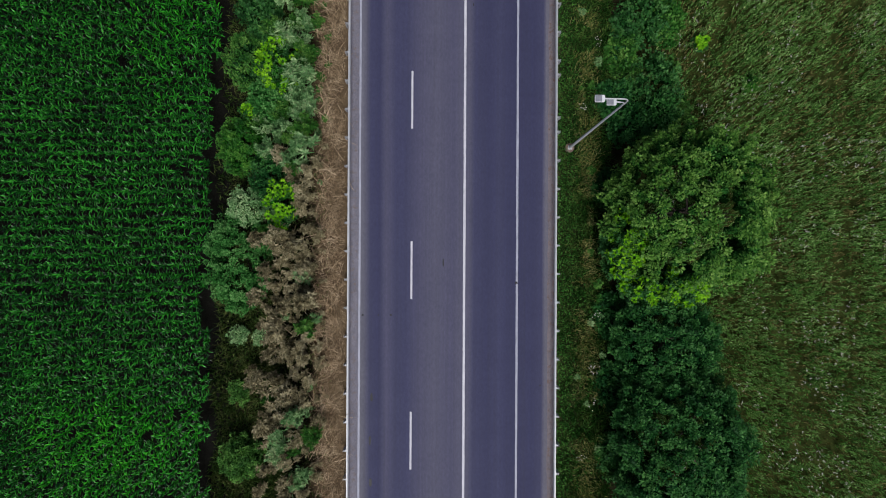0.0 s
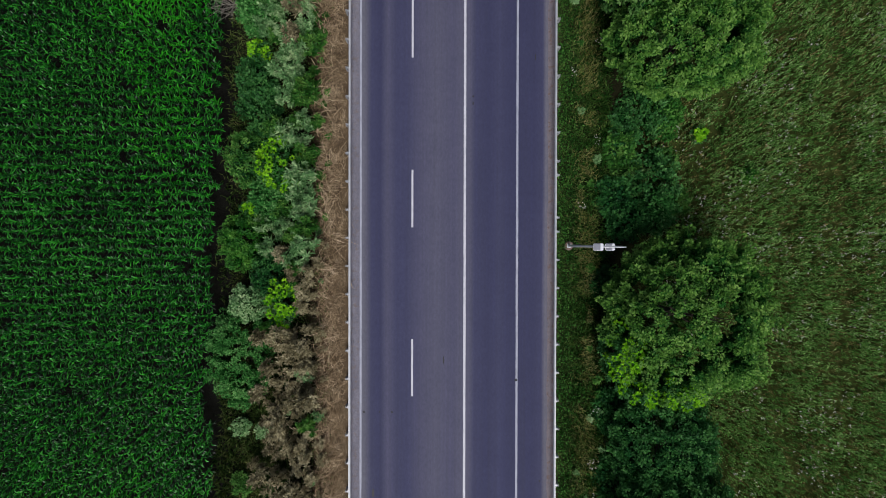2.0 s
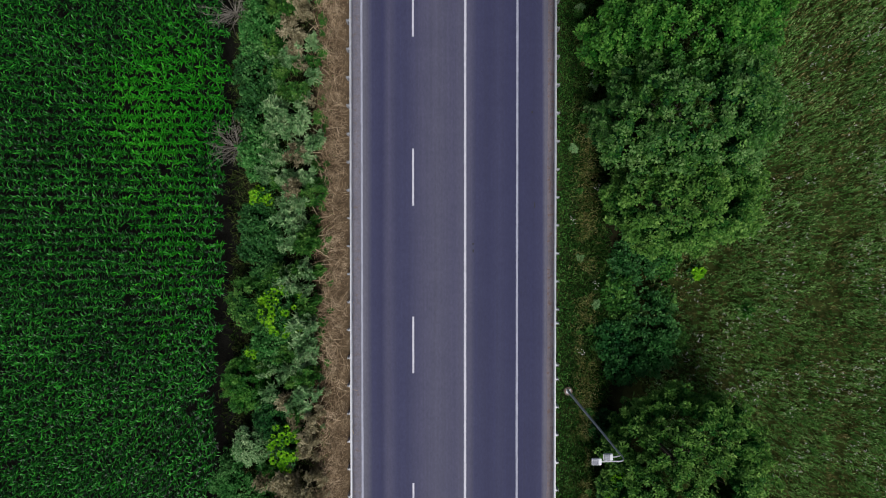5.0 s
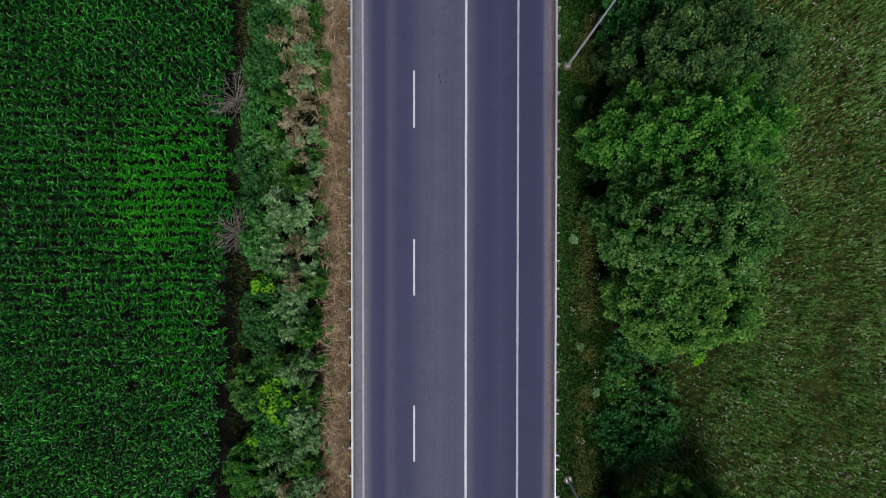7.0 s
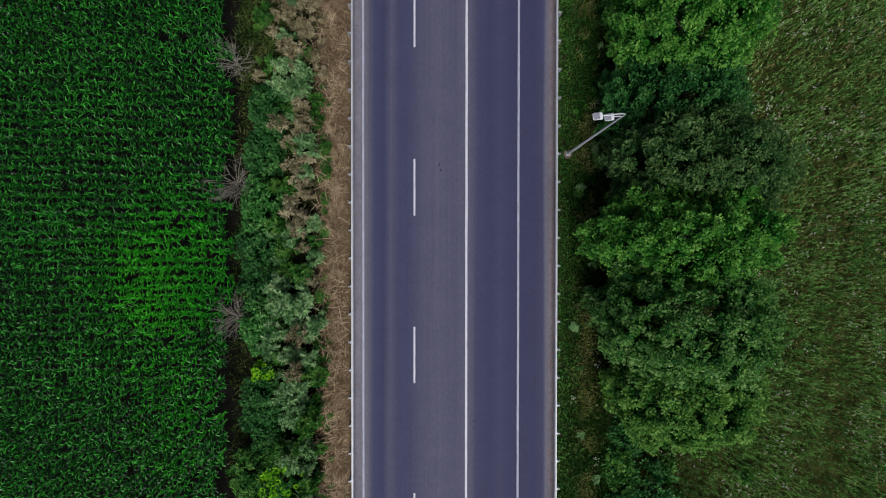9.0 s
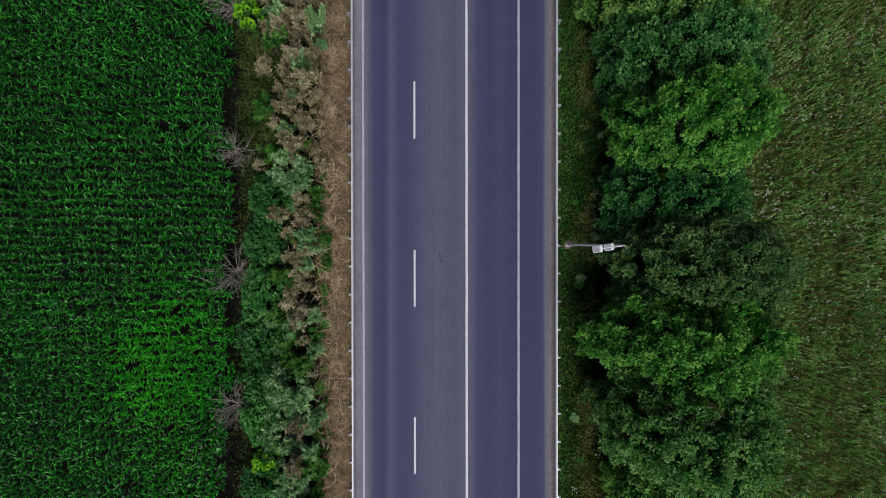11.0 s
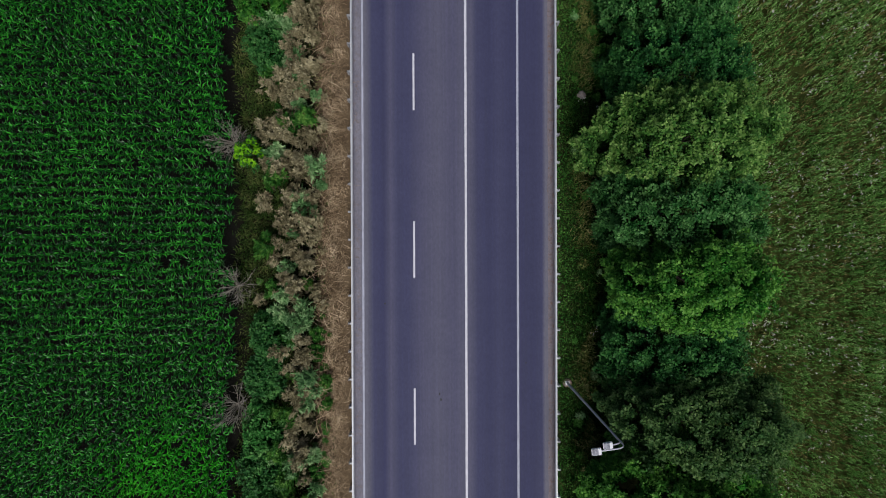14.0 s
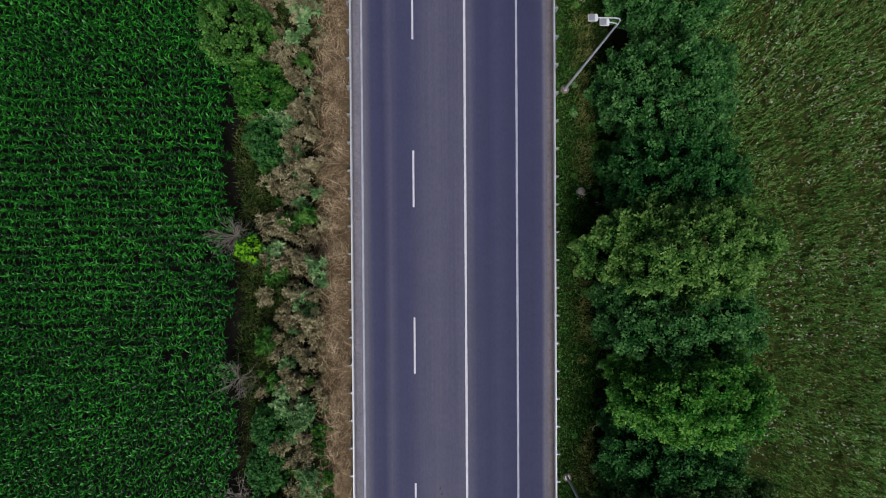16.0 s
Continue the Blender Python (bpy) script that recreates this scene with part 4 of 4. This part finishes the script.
# low herbs on the verge
n = 11000
hxs, hys = 8.2 + 2.6 * rng.random(n) ** 1.5, rng.uniform(SOUTH + 4, NORTH - 4, n)
a = rng.uniform(0, 6.28, n)
herb = leaf_arrays(np.stack([hxs, hys, ground_z(hxs) + rng.uniform(0.03, 0.3, n)], axis=1), np.stack([np.cos(a), np.sin(a), rng.uniform(0, 0.6, n)], axis=1), rng.uniform(0.08, 0.2, n), rng.uniform(0.04, 0.085, n), rng)
stuff("verge_herbs", [herb], FOLIAGE["herb"], "low broad-leaved green herbs in the verge", "herbs")
# rank grass beside the field track
n = 40000
gxs, gys = rng.uniform(-17.3, -11.6, n), rng.uniform(-20, 75, n)
keep = (np.interp(gys, [-20, -3, 3, 40, 44, 75], [1, 1.0, 0.45, 0.35, 0.9, 0.9]) > rng.random(n)) & (gxs > np.interp(gys, [-20, 5, 15, 28, 40], [-17.1, -16.8, -16.2, -15.9, -15.6]) + 0.3 * np.sin(gys * 0.8))
gxs, gys = gxs[keep], gys[keep]
a = rng.uniform(0, 6.28, len(gxs))
track = leaf_arrays(np.stack([gxs, gys, ground_z(gxs) - 0.02], axis=1), np.stack([np.cos(a), np.sin(a), rng.uniform(0.3, 1.6, len(a))], axis=1), rng.uniform(0.3, 0.8, len(a)), rng.uniform(0.03, 0.055, len(a)), rng)
stuff("track_grass", [track], FOLIAGE["scrub"], "rank green and brown grass beside the field track", "grass")
# scrub floor on the left slope
n = 52000
hxs, hys = rng.triangular(-16.2, -12.5, -7.6, n), rng.uniform(SOUTH + 4, NORTH - 4, n)
a = rng.uniform(0, 6.28, n)
floor_leaf = leaf_arrays(np.stack([hxs, hys, ground_z(hxs) + rng.uniform(0.02, 0.4, n)], axis=1), np.stack([np.cos(a), np.sin(a), rng.uniform(0, 1.4, n)], axis=1), rng.uniform(0.10, 0.30, n), rng.uniform(0.025, 0.055, n), rng)
stuff("scrub_floor", [floor_leaf], FOLIAGE["scrub"], "low green and brown undergrowth on the slope", "undergrowth")

# rough meadow: upright leafy weeds over short grass
n = 43000
mx, my = rng.uniform(15.5, 35.5, n), rng.uniform(-21, 75.5, n)
bed = np.array([noise.noise((x * 0.35, yy * 0.10, 12)) + 0.6 * noise.noise((x * 0.9, yy * 0.5, 15)) for x, yy in zip(mx, my)])
scrubby = np.exp(-((mx - 16.5) / 3.2) ** 2 - ((my - 13.5) / 4.5) ** 2)
keep = (rng.random(n) < np.interp(bed, [-0.6, -0.15, 0.1], [0.35, 0.75, 1.0])) & (rng.random(n) > 0.2 * scrubby)
mx, my, bed, scrubby = mx[keep], my[keep], bed[keep], scrubby[keep]
n = len(mx)
high = rng.uniform(0.65, 1.3, n) * np.interp(bed, [-0.5, 0.3], [0.8, 1.1])
per_weed = 8
which = np.repeat(np.arange(n), per_weed)
up = np.tile(np.linspace(0.25, 0.95, per_weed), n)
a = rng.uniform(0, 6.28, len(which))
tilt = rng.normal(size=(n, 2)) * 0.10 + np.array([0.0, 0.1])
base = np.stack([mx[which] + tilt[which, 0] * up, my[which] + tilt[which, 1] * up * high[which], ground_z(mx[which]) + high[which] * up], axis=1)
a = math.pi / 2 * rng.choice([-1, 1], len(a)) + 0.8 * rng.normal(size=len(a))
rise = rng.uniform(1.0, 3.2, len(a))
weed = leaf_arrays(base, np.stack([np.cos(a), np.sin(a), rise], axis=1), rng.uniform(0.17, 0.34, len(a)), rng.uniform(0.045, 0.085, len(a)), rng)
brown = rng.random(n) < np.interp(mx, [17, 22, 30], [0.07, 0.13, 0.20]) + 0.5 * scrubby + np.interp(bed, [-0.6, 0.0], [0.25, 0.0])
corner = np.repeat(np.repeat(brown, per_weed), 2)
v, f = weed
stuff("meadow_weeds", [(v, f[~corner])], FOLIAGE["meadow"], "tall upright green meadow weeds", "meadow")
stuff("withered_meadow_weeds", [(v, f[corner])], FOLIAGE["fallow"], "olive and brown withered weeds through the meadow", "meadow")
n = 18000
mx, my = rng.uniform(14.5, 35.5, n), rng.uniform(-21, 75.5, n)
a = rng.uniform(0, 6.28, n)
meadow = leaf_arrays(np.stack([mx, my, ground_z(mx) - 0.03], axis=1), np.stack([np.cos(a), np.sin(a), rng.uniform(0.8, 3, n)], axis=1), rng.uniform(0.3, 0.7, n), rng.uniform(0.03, 0.06, n), rng)
stuff("meadow_grass", [meadow], FOLIAGE["meadow"], "rough grass between the meadow weeds", "meadow")
n = 6000
mx, my = rng.uniform(16, 35.4, n), rng.uniform(-21, 75.5, n)
keep = np.array([noise.noise((x * 0.22, yy * 0.22, 8)) + 0.35 * noise.noise((x, yy, 1)) > 0.02 for x, yy in zip(mx, my)])
mx, my = mx[keep], my[keep]
cl = np.repeat(np.arange(len(mx)), 3)
a = rng.uniform(0, 6.28, len(cl))
fl = leaf_arrays(np.stack([mx[cl], my[cl], ground_z(mx[cl]) + 0.95 + 0.1 * rng.random(len(cl))], axis=1) + rng.normal(size=(len(cl), 3)) * 0.03, np.stack([np.cos(a), np.sin(a), 0.2 * np.ones(len(cl))], axis=1), rng.uniform(0.06, 0.12, len(cl)), 0.07, rng)
stuff("meadow_flowers", [fl], FOLIAGE["flower"], "scattered tiny white flower heads in the meadow", "flowers")


# ---- small things on the verge ----
def stone(x, y, s):
    bm = bmesh.new()
    bmesh.ops.create_icosphere(bm, subdivisions=3, radius=s)
    for v in bm.verts:
        v.co *= 1 + 0.35 * noise.noise(v.co * 4 / s * 0.3 + Vector((x, y, 0)))
        v.co.z *= 0.6
    ob = new("stone", bpy.data.meshes.new("stone"))
    bm.to_mesh(ob.data)
    bm.free()
    ob.data.materials.append(STONE)
    ob.location = (x, y, float(ground_z(x)) + s * 0.3 + 0.12)
    return tagged(ob, "pale rough stone lying in the verge grass", "stone")


stone(9.98, 57.6, 0.3)
